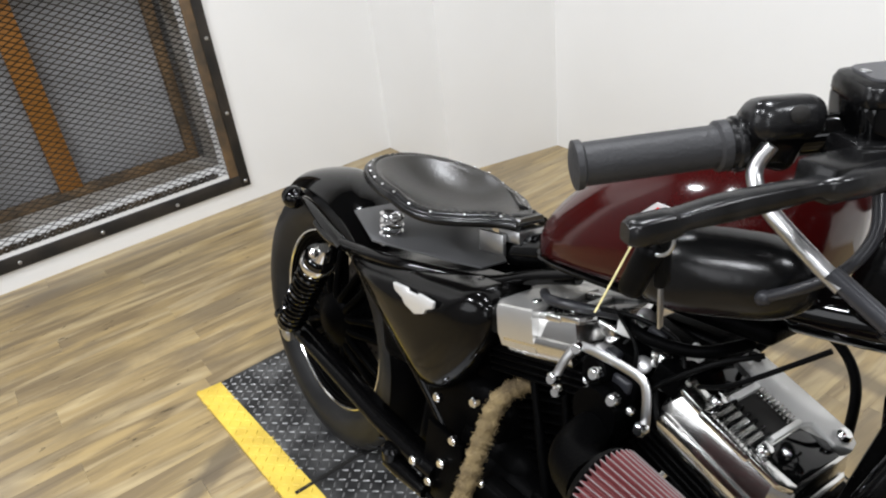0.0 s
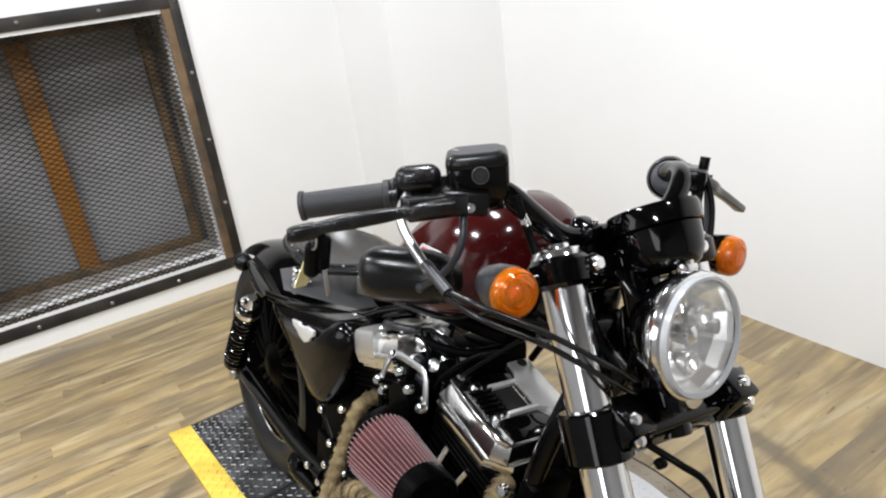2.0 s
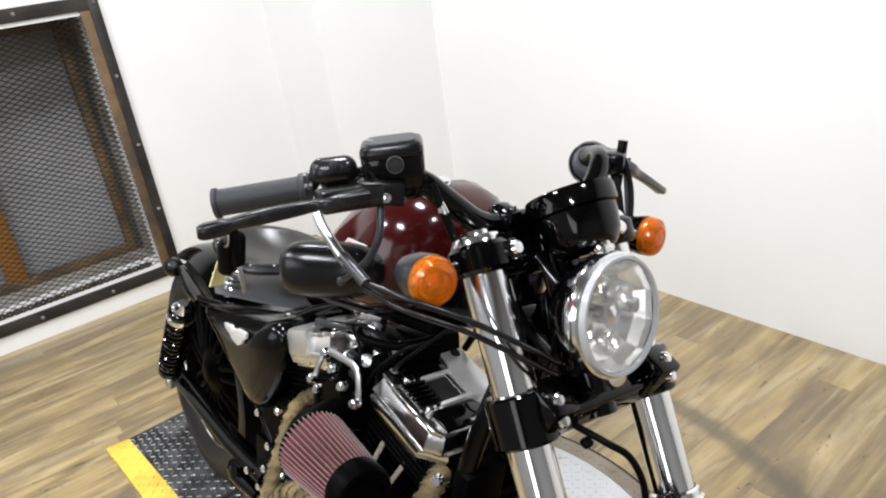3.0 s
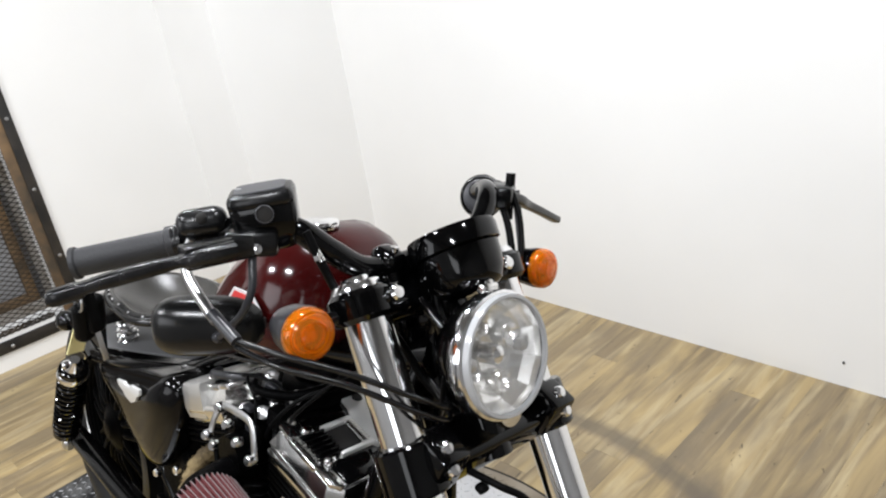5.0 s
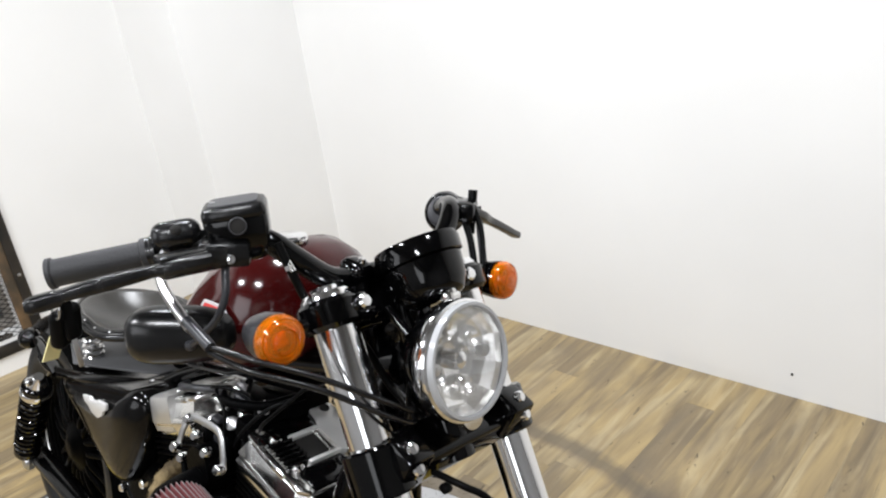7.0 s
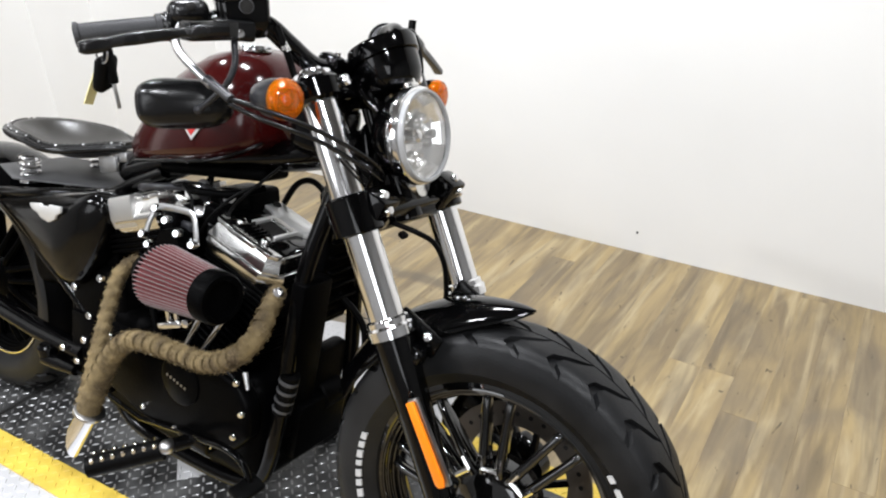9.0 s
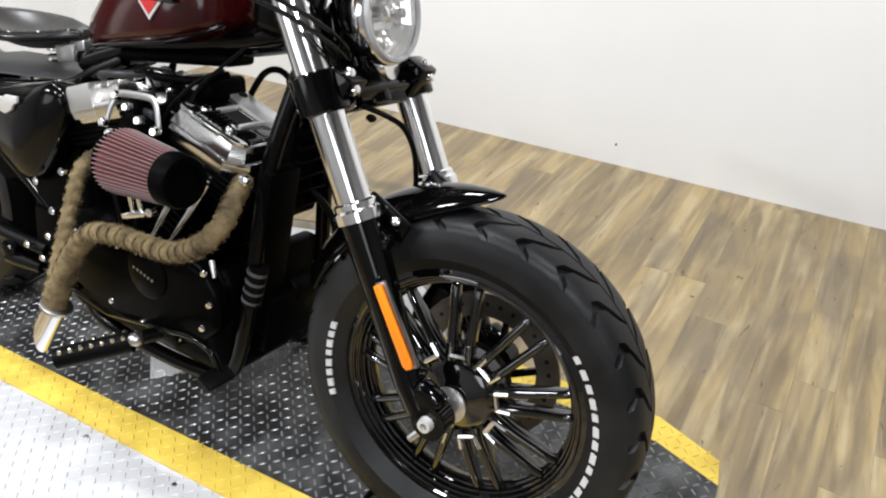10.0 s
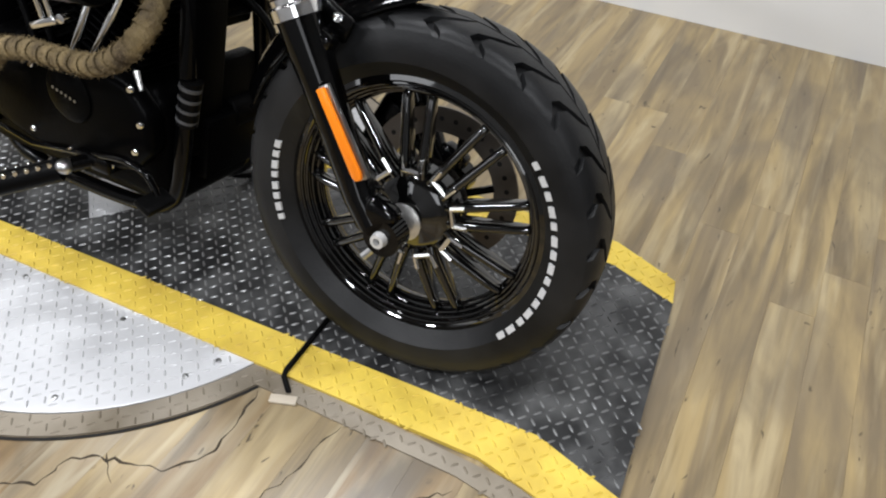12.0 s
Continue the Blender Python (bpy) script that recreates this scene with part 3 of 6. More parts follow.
thing("rim_gap", g, GAP_DARK, "dark gap round the turntable rim", "gap", "structure")
screw = mesh_of("screw", Geo().lathe([(0.006, 0), (0.0058, 0.002), (0.003, 0.003), (0.001, 0.003)], axis=(0, 0, 1), segs=10), STEEL)
for k in range(16):
    a = 2 * math.pi * k / 16 + 0.12
    x, y = TX + (TR - 0.03) * math.cos(a), TY + (TR - 0.03) * math.sin(a)
    if y > -0.24 and y < 0.33:
        continue
    ob = new("screw", screw)
    ob.parent, ob.location = disc, (x, y, -0.0042)
for x, y in ((-0.782, -0.268), (-0.52, -0.255), (-0.291, -0.243)):
    ob = new("screw", screw)
    ob.parent, ob.location = disc, (x, y, -0.0042)
g = Geo().prism([(-0.20, -0.205), (0.40, -0.20), (0.44, -0.26), (0.20, -0.235), (-0.22, -0.25)][::-1], 0.004, pose(0, 0, -0.0098))
kerb = thing("deck_kerb", g, RING_BROWN, "dirty brown metal edge along the lift deck", "edge", "structure")
KERB = [(-0.20, -0.205), (0.40, -0.20), (0.44, -0.26), (0.20, -0.235), (-0.22, -0.25)]
part("kerb_tread", lozenges(within(KERB), -0.25, 0.45, -0.27, -0.19, -0.0060, 0.0205, 0.05), RING_BROWN, kerb, kind="stuff")
thing("shim", Geo().box((-0.135, -0.252, -0.006), (0.05, 0.018, 0.006), (0, 0, 20), 0.002), BEIGE, "small beige plastic shim on the floor", "shim")
# cracked seams in the worn vinyl beside the turntable
def crack(label, line, width, seed):
    """A dark split in the floor covering, ragged and of uneven width, along a line of floor points."""
    r = random.Random(seed)
    pts, rad = [], []
    for (xa, ya), (xb, yb) in zip(line, line[1:]):
        n = max(2, int(math.hypot(xb - xa, yb - ya) / 0.012))
        for k in range(n):
            u = k / n
            pts.append((xa + (xb - xa) * u + r.uniform(-0.004, 0.004), ya + (yb - ya) * u + r.uniform(-0.004, 0.004), ZF))
            rad.append(width * r.choice((0.45, 0.7, 1.0, 1.5)))
    rad[0] = rad[-1] = width * 0.2
    return thing("floor_crack", Geo().tube(pts, rad, 6, 2, 0.35), CRACK_BROWN, label, "crack", "structure")


crack("dark jagged crack in the worn floor vinyl", [(-0.187, -0.257), (-0.180, -0.33), (-0.177, -0.389), (-0.226, -0.456), (-0.282, -0.469), (-0.349, -0.493), (-0.375, -0.514), (-0.391, -0.571), (-0.433, -0.596), (-0.52, -0.66)], 0.0017, 3)
crack("thin crack in the worn floor vinyl", [(-0.016, -0.247), (-0.034, -0.31), (-0.034, -0.354), (-0.06, -0.42), (-0.05, -0.50)], 0.0012, 5)
crack("thin crack in the worn floor vinyl", [(0.21, -0.262), (0.16, -0.30), (0.15, -0.36), (0.10, -0.43)], 0.0013, 8)
crack("short scuffed split in the worn floor vinyl", [(-0.33, -0.475), (-0.30, -0.505), (-0.27, -0.512)], 0.0018, 9)

# ---- the motorcycle, in its own frame: x ahead, y to its left, z up; it leans on its side stand ----
bike = empty("motorcycle", pose(0, -0.045, 0, -12.5, 0, 0), "black and dark red cruiser motorcycle with solo spring seat on lift", "motorcycle")


def wheel(name, c, turn, R, half, rim, spokes, label, disc_side, letters, paint):
    """A cast wheel with its tyre: hub, double spokes, rim and lip, tread blocks, brake disc."""
    M = Matrix.Translation(c) @ pose(0, 0, 0, 0, 0, turn)
    O = (0, 0, 0)
    w = half * 0.62
    # rim barrel, open through the middle
    g = Geo().lathe([(rim + 0.004, -w), (rim - 0.004, -w - 0.002), (rim - 0.012, -w + 0.006), (rim - 0.020, -w + 0.02), (rim - 0.030, -0.008), (rim - 0.030, 0.008), (rim - 0.020, w - 0.02), (rim - 0.012, w - 0.006), (rim - 0.004, w + 0.002), (rim + 0.004, w), (rim - 0.006, 0)], O, (0, 1, 0), 72, closed=True)
    wh = part(name, g.moved(M), paint, bike, label)
    g = Geo().lathe([(0.001, -0.062), (0.026, -0.062), (0.034, -0.056), (0.052, -0.050), (0.068, -0.043), (0.075, -0.032), (0.074, 0.022), (0.050, 0.035), (0.03, 0.055), (0.001, 0.055)], O, (0, 1, 0), 40)
    part("hub", g.moved(M), paint, wh)
    for k in range(spokes):
        for s in (-1, 1):
            a = 2 * math.pi * (k + 0.35) / spokes
            da = s * 0.105
            p0 = Vector((0.074 * math.cos(a + da * 1.9), -0.030, 0.074 * math.sin(a + da * 1.9)))
            p1 = Vector(((rim - 0.016) * math.cos(a + da), -0.012, (rim - 0.016) * math.sin(a + da)))
            d = p1 - p0
            mid = (p0 + p1) / 2
            ang = math.degrees(math.atan2(d.z, d.x))
            e = d.normalized()
            line = [p0 - e * 0.008 + Vector((0, -0.006, 0)), p0 + d * 0.12 + Vector((0, -0.012, 0)), mid + Vector((0, -0.012, 0)), p0 + d * 0.84 + Vector((0, -0.011, 0)), p0 + d * 0.96 + Vector((0, -0.002, 0)), p1 + Vector((0, 0.012, 0))]
            bar = Geo().tube(line, [0.0092, 0.0088, 0.0078, 0.0076, 0.0080, 0.0090], 12, 4)
            sp = part("spoke", bar.box(tuple(mid + Vector((0, 0.004, 0))), (d.length * 0.96, 0.018, 0.0085), (0, -ang, 0), 0.003, 2).moved(M), paint, wh)
        if name == "front_wheel":
            a = 2 * math.pi * (k + 0.35) / spokes
            h = Geo()
            for r0, r1, b0, b1 in ((0.076, 0.100, -0.20, -0.175), (0.076, 0.100, 0.20, 0.175), (0.077, 0.077, -0.20, 0.20)):
                h.tube([(r0 * math.cos(a + b0), -0.0475, r0 * math.sin(a + b0)), (r1 * math.cos(a + b1), -0.0475, r1 * math.sin(a + b1))], 0.0042, 6)
            part("milled_edge", h.moved(M), POLISHED, wh, "bare machined spoke root")
    for dr, dy in ((0.010, 0.004), (0.016, 0.011), (0.022, 0.019), (0.027, 0.028), (0.029, 0.040)):
        g = Geo().tube([((rim - dr) * math.cos(a), -w + dy, (rim - dr) * math.sin(a)) for a in (2 * math.pi * k / 72 for k in range(73))], 0.0034, 8, caps=False)
        part("rim_step", g.moved(M), paint, wh)
    # tyre carcass
    prof = []
    for k in range(25):
        t = -1.28 + 2.56 * k / 24
        y = half * math.sin(t) / math.sin(1.28) * (1.0 if abs(t) < 1.0 else 1.0)
        depth = (R - rim)
        u = abs(t) / 1.28
        prof.append((R - depth * (0.16 * u ** 2 + 0.30 * u ** 6), y))
    prof = [(rim + 0.002, -half * 0.60), (rim + 0.012, -half * 0.74), (rim + (R - rim) * 0.30, -half * 0.97)] + prof + [(rim + (R - rim) * 0.30, half * 0.97), (rim + 0.012, half * 0.74), (rim + 0.002, half * 0.60)]
    ty = part("tyre", Geo().lathe([(r - (0.0095 if abs(y) < half * 0.9 and r > R - 0.06 else 0), y) for r, y in prof], O, (0, 1, 0), 96, closed=True).moved(M), RUBBER, wh, "black rubber tyre with block tread")

    def surf(a, q):
        """A point of the tyre's crown: a round the wheel, q across it from -1 to 1."""
        t = 1.28 * q
        u = abs(q)
        r = R - (R - rim) * (0.16 * u ** 2 + 0.30 * u ** 6)
        return Vector((r * math.cos(a), half * math.sin(t) / math.sin(1.28), r * math.sin(a)))

    # tread: slanted blocks on both sides of a plain middle band
    g = Geo()
    N = 27
    st = 2 * math.pi / N
    qs = [0.02, 0.20, 0.38, 0.56, 0.72, 0.86]
    for side in (-1, 1):
        for k in range(N):
            a0 = st * (k + (0.5 if side > 0 else 0.0))
            rows = []
            for q in qs:
                bend = 0.55 * st * math.sin(q * 2.6) + (0.18 * st if 0.3 < q < 0.6 else 0)
                gap = 0.05 if q < 0.1 else 0.17 if q < 0.8 else 0.10
                lo, hi = a0 + bend + st * gap, a0 + bend + st * (1 - gap * 0.4)
                rows.append([surf(lo + (hi - lo) * j / 4, side * q) for j in range(5)])
            top = [p * 1.0 for r in rows for p in r]
            low = [Vector((p.x * 0.975, p.y, p.z * 0.975)) for p in top]
            n = 5
            faces = []
            m = len(rows)
            for i in range(m - 1):
                for j in range(4):
                    faces.append((i * n + j, i * n + j + 1, (i + 1) * n + j + 1, (i + 1) * n + j))
            K = len(top)
            edge = [j for j in range(n)] + [i * n + n - 1 for i in range(1, m)] + [(m - 1) * n + j for j in range(n - 2, -1, -1)] + [i * n for i in range(m - 2, 0, -1)]
            for e0, e1 in zip(edge, edge[1:] + edge[:1]):
                faces.append((e0, K + e0, K + e1, e1))
            g.add(top + low, faces)
    part("tread", g.moved(M), RUBBER, ty, sharp=50)
    # pale sidewall lettering as plain bars
    h1 = 0.0098
    MARKS = (((0.12, 0.80, 0, h1),), ((0.14, 0.72, 0, h1),), ((0.10, 0.82, 0.0, h1),), ((0.16, 0.66, 0, h1),))
    for a0, a1, n, r0, r1 in letters:
        for k in range(n):
            g = Geo()
            st0 = (a1 - a0) / n
            for f0, f1, ra, rb in MARKS[(k * 5 + n) % 4]:
              b0, b1, ra, rb = a0 + st0 * (k + f0), a0 + st0 * (k + f1), ra + r0, rb + r0
              pts = []
              for yy in (-half * 0.90, -half * 0.945 - 0.0008):
                pts += [((ra if i in (0, 3) else rb) * math.cos(b0 if i < 2 else b1), yy - half * 0.045 * ((ra if i in (0, 3) else rb) - r0) / (r1 - r0), (ra if i in (0, 3) else rb) * math.sin(b0 if i < 2 else b1)) for i in range(4)]
              g.add(pts, [(0, 1, 2, 3), (4, 7, 6, 5), (0, 4, 5, 1), (1, 5, 6, 2), (2, 6, 7, 3), (3, 7, 4, 0)])
            part("sidewall_mark", g.moved(M), WHITE_INK, ty)
    # brake disc with holes
    g = Geo()
    y = disc_side * 0.075
    for k in range(30):
        a = 2 * math.pi * k / 30
        g.lathe([(0.0045, y - 0.003), (0.0045, y + 0.003)], (0.122 * math.cos(a), 0, 0.122 * math.sin(a)), (0, 1, 0), 8)
    part("disc_hole", g.moved(M), GAP_DARK, wh, kind="stuff")
    g = Geo().lathe([(0.098, y - 0.0025), (0.142, y - 0.0025), (0.142, y + 0.0025), (0.098, y + 0.0025)], O, (0, 1, 0), 60, closed=True)
    part("brake_disc", g.moved(M), DISC_STEEL, wh, "drilled steel brake disc")
    for k in range(6):
        g = Geo()
        a = 2 * math.pi * k / 6
        g.tube([(0.05 * math.cos(a), y, 0.05 * math.sin(a)), (0.10 * math.cos(a + 0.25), y, 0.10 * math.sin(a + 0.25))], 0.007, 6)
        part("disc_carrier", g.moved(M), BLACK_METAL, wh)
    return wh


FW = Vector((-0.005, 0.003, 0.310))
D2 = math.pi / 180
wheel("front_wheel", FW, 3.0, 0.314, 0.069, 0.221, 9, "gloss black cast front wheel", 1, [(41 * D2, -42 * D2, 15, 0.241, 0.2545), (164 * D2, 201 * D2, 8, 0.242, 0.255)], WHEEL_BLACK)
RW = Vector((-1.518, 0.0, 0.318))
wheel("rear_wheel", RW, 0.0, 0.318, 0.072, 0.216, 9, "dull black cast rear wheel", 1, [], ENGINE_BLACK)
part("rear_rim_lip", Geo().tube([(RW.x + 0.217 * math.cos(a), -0.048, RW.z + 0.217 * math.sin(a)) for a in (2 * math.pi * k / 64 for k in range(65))], 0.0035, 6, caps=False), POLISHED, bike, "bright machined lip of the rear rim")

# ---- front end ----
def fork(z, y=0.0, out=0.0):
    """A point on the fork's line at height z; out: metres ahead of it, square to it."""
    return Vector((-0.180 + (0.621 - z) * 0.4954 + out * 0.896, y, z + out * 0.444))


DF = Vector((0.444, 0, -0.896))     # down along the fork
for s in (-1, 1):
    y = s * 0.117
    part("fork_tube", Geo().tube([fork(0.964, y), fork(0.59, y)], 0.0288, 40), CHROME, bike, "chromed upper fork tube")
    part("fork_cap", Geo().lathe([(0.034, -0.006), (0.034, 0.004), (0.030, 0.011), (0.019, 0.014), (0.017, 0.018), (0.001, 0.019)], fork(0.968, y), -DF, 28), CHROME, bike, "chrome fork cap")
    part("fork_seal", Geo().lathe([(0.031, -0.006), (0.0375, -0.004), (0.038, 0.012), (0.034, 0.016), (0.034, 0.024), (0.030, 0.027), (0.029, 0.0)], fork(0.603, y), -DF, 28), CHROME, bike, "chrome fork dust cover")
    leg = Geo().tube([fork(0.606, y), fork(0.56, y), fork(0.50, y), fork(0.36, y, -0.004), fork(0.318, y * 1.02, 0.004)], [0.0325, 0.0320, 0.029, 0.0255, 0.024], 24)
    leg.box(tuple(fork(0.325, y * 1.03, 0.018)), (0.055, 0.036, 0.07), (0, 26, 0), 0.012, 3)
    leg.lathe([(0.031, -0.018), (0.031, 0.018)], (0.0, y * 1.03, 0.311), (0, 1, 0), 20)
    leg.box(tuple(fork(0.560, y * 0.92, 0.016)), (0.034, 0.036, 0.050), (0, 26, 0), 0.010, 3)
    part("fork_leg", leg, GLOSS_BLACK, bike, "gloss black lower fork leg")
part("axle_nut", Geo().lathe([(0.013, 0), (0.013, 0.006), (0.0115, 0.016), (0.006, 0.0165), (0.006, 0.004)], (0.0, -0.134, 0.311), (0, -1, 0), 12), CAST_ALU, bike, "bright axle nut")
part("axle_cap", Geo().lathe([(0.03, 0), (0.032, -0.006), (0.022, -0.012), (0.012, -0.013)], (0.0, -0.066, 0.309), (0, 1, 0), 28), SATIN_ALU, bike, "bright wheel spacer")
part("pinch_bolt", Geo().tube([(-0.012, -0.128, 0.288), (-0.028, -0.14, 0.268)], 0.006, 8), STEEL, bike)
refl = Geo().prism([(-0.068, -0.0070), (0.062, -0.0088), (0.069, -0.005), (0.069, 0.006), (0.060, 0.0088), (-0.068, 0.0070)], 0.006, pose(0, 0, 0), 0.0015)
RM = Matrix.Translation((-0.063, -0.160, 0.470)) @ Matrix(((0.51, 0.86, 0, 0), (0, 0, -1, 0), (-0.86, 0.51, 0, 0), (0, 0, 0, 1)))
part("side_reflector", refl.moved(RM), ORANGE_FLAT, bike, "long amber fork reflector")
part("reflector_mount", Geo().prism([(-0.070, -0.0085), (0.071, -0.0104), (0.071, 0.0104), (-0.070, 0.0085)], 0.008, RM @ pose(0, 0, -0.011), 0.001), STEEL, bike, "grey reflector backing")

low = Geo()
for s in (-1, 1):
    low.lathe([(0.038, -0.031), (0.041, -0.028), (0.041, 0.028), (0.038, 0.031)], fork(0.776, s * 0.117), DF, 28)
    low.box(tuple(fork(0.776, s * 0.100, 0.03)), (0.045, 0.045, 0.058), (0, 26.3, 0), 0.006)
low.box(tuple(fork(0.776, 0, 0.004)), (0.062, 0.21, 0.05), (0, 26.3, 0), 0.010, 3)
part("lower_fork_clamp", low, GLOSS_BLACK, bike, "gloss black lower triple clamp")
for s in (-1, 1):
    for dz in (0.010, -0.012):
        part("clamp_bolt", Geo().lathe([(0.0085, 0), (0.0085, 0.006), (0.006, 0.009), (0.001, 0.0095)], fork(0.780 + dz, s * 0.104, 0.052), (0.9, s * 0.15, 0.4), 14), CHROME, bike)
up = Geo()
for s in (-1, 1):
    up.lathe([(0.036, -0.020), (0.042, -0.014), (0.042, 0.012), (0.036, 0.018)], fork(0.952, s * 0.117), DF, 28)
    up.box(tuple(fork(0.952, s * 0.092, 0.020)), (0.042, 0.054, 0.030), (0, 26.3, 0), 0.0145, 6)
up.box(tuple(fork(0.952, 0, -0.012)), (0.058, 0.21, 0.036), (0, 26.3, 0), 0.010, 3)
part("upper_fork_clamp", up, GLOSS_BLACK, bike, "gloss black upper triple clamp")
for s in (-1, 1):
    part("clamp_bolt", Geo().lathe([(0.0095, 0), (0.0095, 0.007), (0.007, 0.010), (0.001, 0.0105)], fork(0.955, s * 0.098, 0.041), (0.9, 0, 0.4), 18), CHROME, bike)
part("steering_head", Geo().tube([(-0.345, 0, 0.99), (-0.235, 0, 0.755)], 0.026, 24), GLOSS_BLACK, bike)

# handlebar
def mirrored(p, s):
    return (p[0], p[1] * s, p[2])


BAR = [(-0.374, 0.0, 0.985), (-0.374, -0.055, 0.985), (-0.377, -0.095, 0.991), (-0.388, -0.135, 1.019), (-0.406, -0.168, 1.045), (-0.440, -0.200, 1.049), (-0.478, -0.2225, 1.0375), (-0.4935, -0.2435, 1.0330), (-0.509, -0.2675, 1.0276), (-0.569, -0.3595, 1.0067)]
bar = [mirrored(p, -1) for p in BAR[:0:-1]] + BAR
part("handlebar", Geo().tube(bar, 0.0152, 18, 5), GLOSS_BLACK, bike, "gloss black low handlebar")
for s in (-1, 1):
    part("bar_riser", Geo().tube([(-0.362, 0.052 * s, 0.945), (-0.374, 0.052 * s, 0.977)], 0.019, 20).box((-0.376, 0.052 * s, 0.987), (0.042, 0.036, 0.044), (0, 15, 0), 0.012, 3), GLOSS_BLACK, bike)
    part("riser_bolt", Geo().lathe([(0.005, 0), (0.005, 0.006), (0.001, 0.007)], (-0.362, 0.052 * s, 1.006), (0.2, 0, 1), 10), CHROME, bike)
    a, b = Vector(mirrored((-0.508, -0.266, 1.028), -s)), Vector(mirrored((-0.571, -0.3625, 1.006), -s))
    d = (b - a).normalized()
    L = (b - a).length
    g = Geo().lathe([(0.0195, 0), (0.0195, 0.008), (0.0165, 0.010), (0.0168, L * 0.5), (0.0168, L - 0.008), (0.0192, L - 0.006), (0.0192, L - 0.001), (0.012, L + 0.001), (0.001, L + 0.001)], a, d, 28)
    part("grip", g, GRIP_RUBBER, bike, "dark grey rubber grip")
    sw = Geo().box(tuple(a - d * 0.026 + Vector((0.004, 0, 0.004))), (0.036, 0.050, 0.044), (10, -6, math.degrees(math.atan2(d.y, d.x)) - 90), 0.012, 3)
    part("switch_housing", sw, BLACK_METAL, bike, "satin black switch housing")
# throttle-side cover above the bar
YAWR = math.degrees(math.atan2(-0.81, -0.58)) - 90
part("switch_cover", Geo().box((-0.483, -0.243, 1.0525), (0.040, 0.058, 0.033), (8, -10, -32), 0.0145, 5).lathe([(0.0215, 0), (0.0215, 0.004), (0.0198, 0.006), (0.0198, 0.010)], (-0.503, -0.259, 1.0295), (-0.54, -0.82, -0.19), 24), LEVER_GREY, bike, "black throttle switch housing")
part("switch_button", Geo().ball((-0.466, -0.252, 1.060), (0.005, 0.007, 0.0065), 14, (0, 0, YAWR)), GAP_DARK, bike)
RES = pose(-0.430, -0.189, 1.060, -9, -6, YAWR)
res = part("brake_reservoir", Geo().tub(RES, [(-0.036, 0.022, 0.028, 0.0), (-0.031, 0.0255, 0.032, 0.0), (-0.016, 0.0285, 0.0365, 0.0), (0.016, 0.0298, 0.0382, 0.0), (0.018, 0.0292, 0.0376, 0.0)]), GLOSS_BLACK, bike, "gloss black brake fluid reservoir")
part("reservoir_lid", Geo().tub(RES, [(0.0185, 0.0292, 0.0376, 0.0), (0.020, 0.0300, 0.0384, 0.0), (0.027, 0.0298, 0.0382, 0.0), (0.032, 0.0275, 0.0360, 0.0), (0.0342, 0.022, 0.031, 0.0)]), SHEEN_BLACK, res, "satin black reservoir lid")
part("lid_plate", Geo().tub(RES, [(0.0335, 0.0215, 0.030, 0.0), (0.0358, 0.021, 0.0295, 0.0)], 0.4), CONTROL_GREY, res, "raised grey panel of the lid")
for q in (-1, 1):
    part("lid_screw", Geo().lathe([(0.004, 0), (0.004, 0.002), (0.001, 0.0025)], (-0.4345 + q * 0.013, -0.1925 + q * 0.021, 1.0935 + q * 0.0032), (0.1, 0, 1), 10), STEEL, res)
NF = Vector((0.81, -0.58, 0.1)).normalized()
part("sight_glass", Geo().lathe([(0.0106, 0), (0.0106, 0.003), (0.0094, 0.0036), (0.0092, 0.001), (0.001, 0.001)], Vector((-0.4035, -0.2065, 1.068)), NF, 24), CONTROL_GREY, res, "round grey-ringed sight glass")
part("glass_eye", Geo().lathe([(0.0094, 0.002), (0.001, 0.0032)], Vector((-0.4035, -0.2065, 1.068)), NF, 20), GAP_DARK, res)
part("lever_bracket", Geo().box((-0.424, -0.212, 1.034), (0.044, 0.060, 0.030), (0, 0, YAWR), 0.006, 2).box((-0.420, -0.258, 1.031), (0.030, 0.078, 0.026), (-4, 0, 172), 0.004, 2), SHEEN_BLACK, bike, "black lever bracket")
part("clamp_screw", Geo().lathe([(0.006, 0), (0.006, 0.005), (0.001, 0.006)], Vector((-0.404, -0.218, 1.030)), NF, 12), CHROME, bike)
part("lever_pivot", Geo().lathe([(0.007, 0), (0.007, 0.003), (0.001, 0.0035)], Vector((-0.4165, -0.283, 1.0365)), (0, 0, 1), 14), STEEL, bike)
lever = Geo().blade([((-0.405, -0.245, 1.034), 0.030, 0.020), ((-0.412, -0.275, 1.031), 0.030, 0.020), ((-0.417, -0.292, 1.028), 0.026, 0.018), ((-0.421, -0.302, 1.0265), 0.016, 0.013), ((-0.430, -0.325, 1.022), 0.0165, 0.0155), ((-0.445, -0.360, 1.0145), 0.018, 0.0165), ((-0.456, -0.386, 1.008), 0.017, 0.0135), ((-0.459, -0.393, 1.005), 0.018, 0.018), ((-0.468, -0.413, 1.000), 0.019, 0.018), ((-0.471, -0.420, 0.999), 0.012, 0.012)])
part("brake_lever", lever, LEVER_GREY, bike, "satin black front brake lever")
lever = Geo().blade([((-0.408, 0.215, 1.040), 0.028, 0.018), ((-0.416, 0.250, 1.028), 0.030, 0.018), ((-0.422, 0.282, 1.016), 0.016, 0.015), ((-0.432, 0.325, 1.000), 0.015, 0.014), ((-0.446, 0.375, 0.981), 0.018, 0.013), ((-0.456, 0.405, 0.970), 0.020, 0.013)])
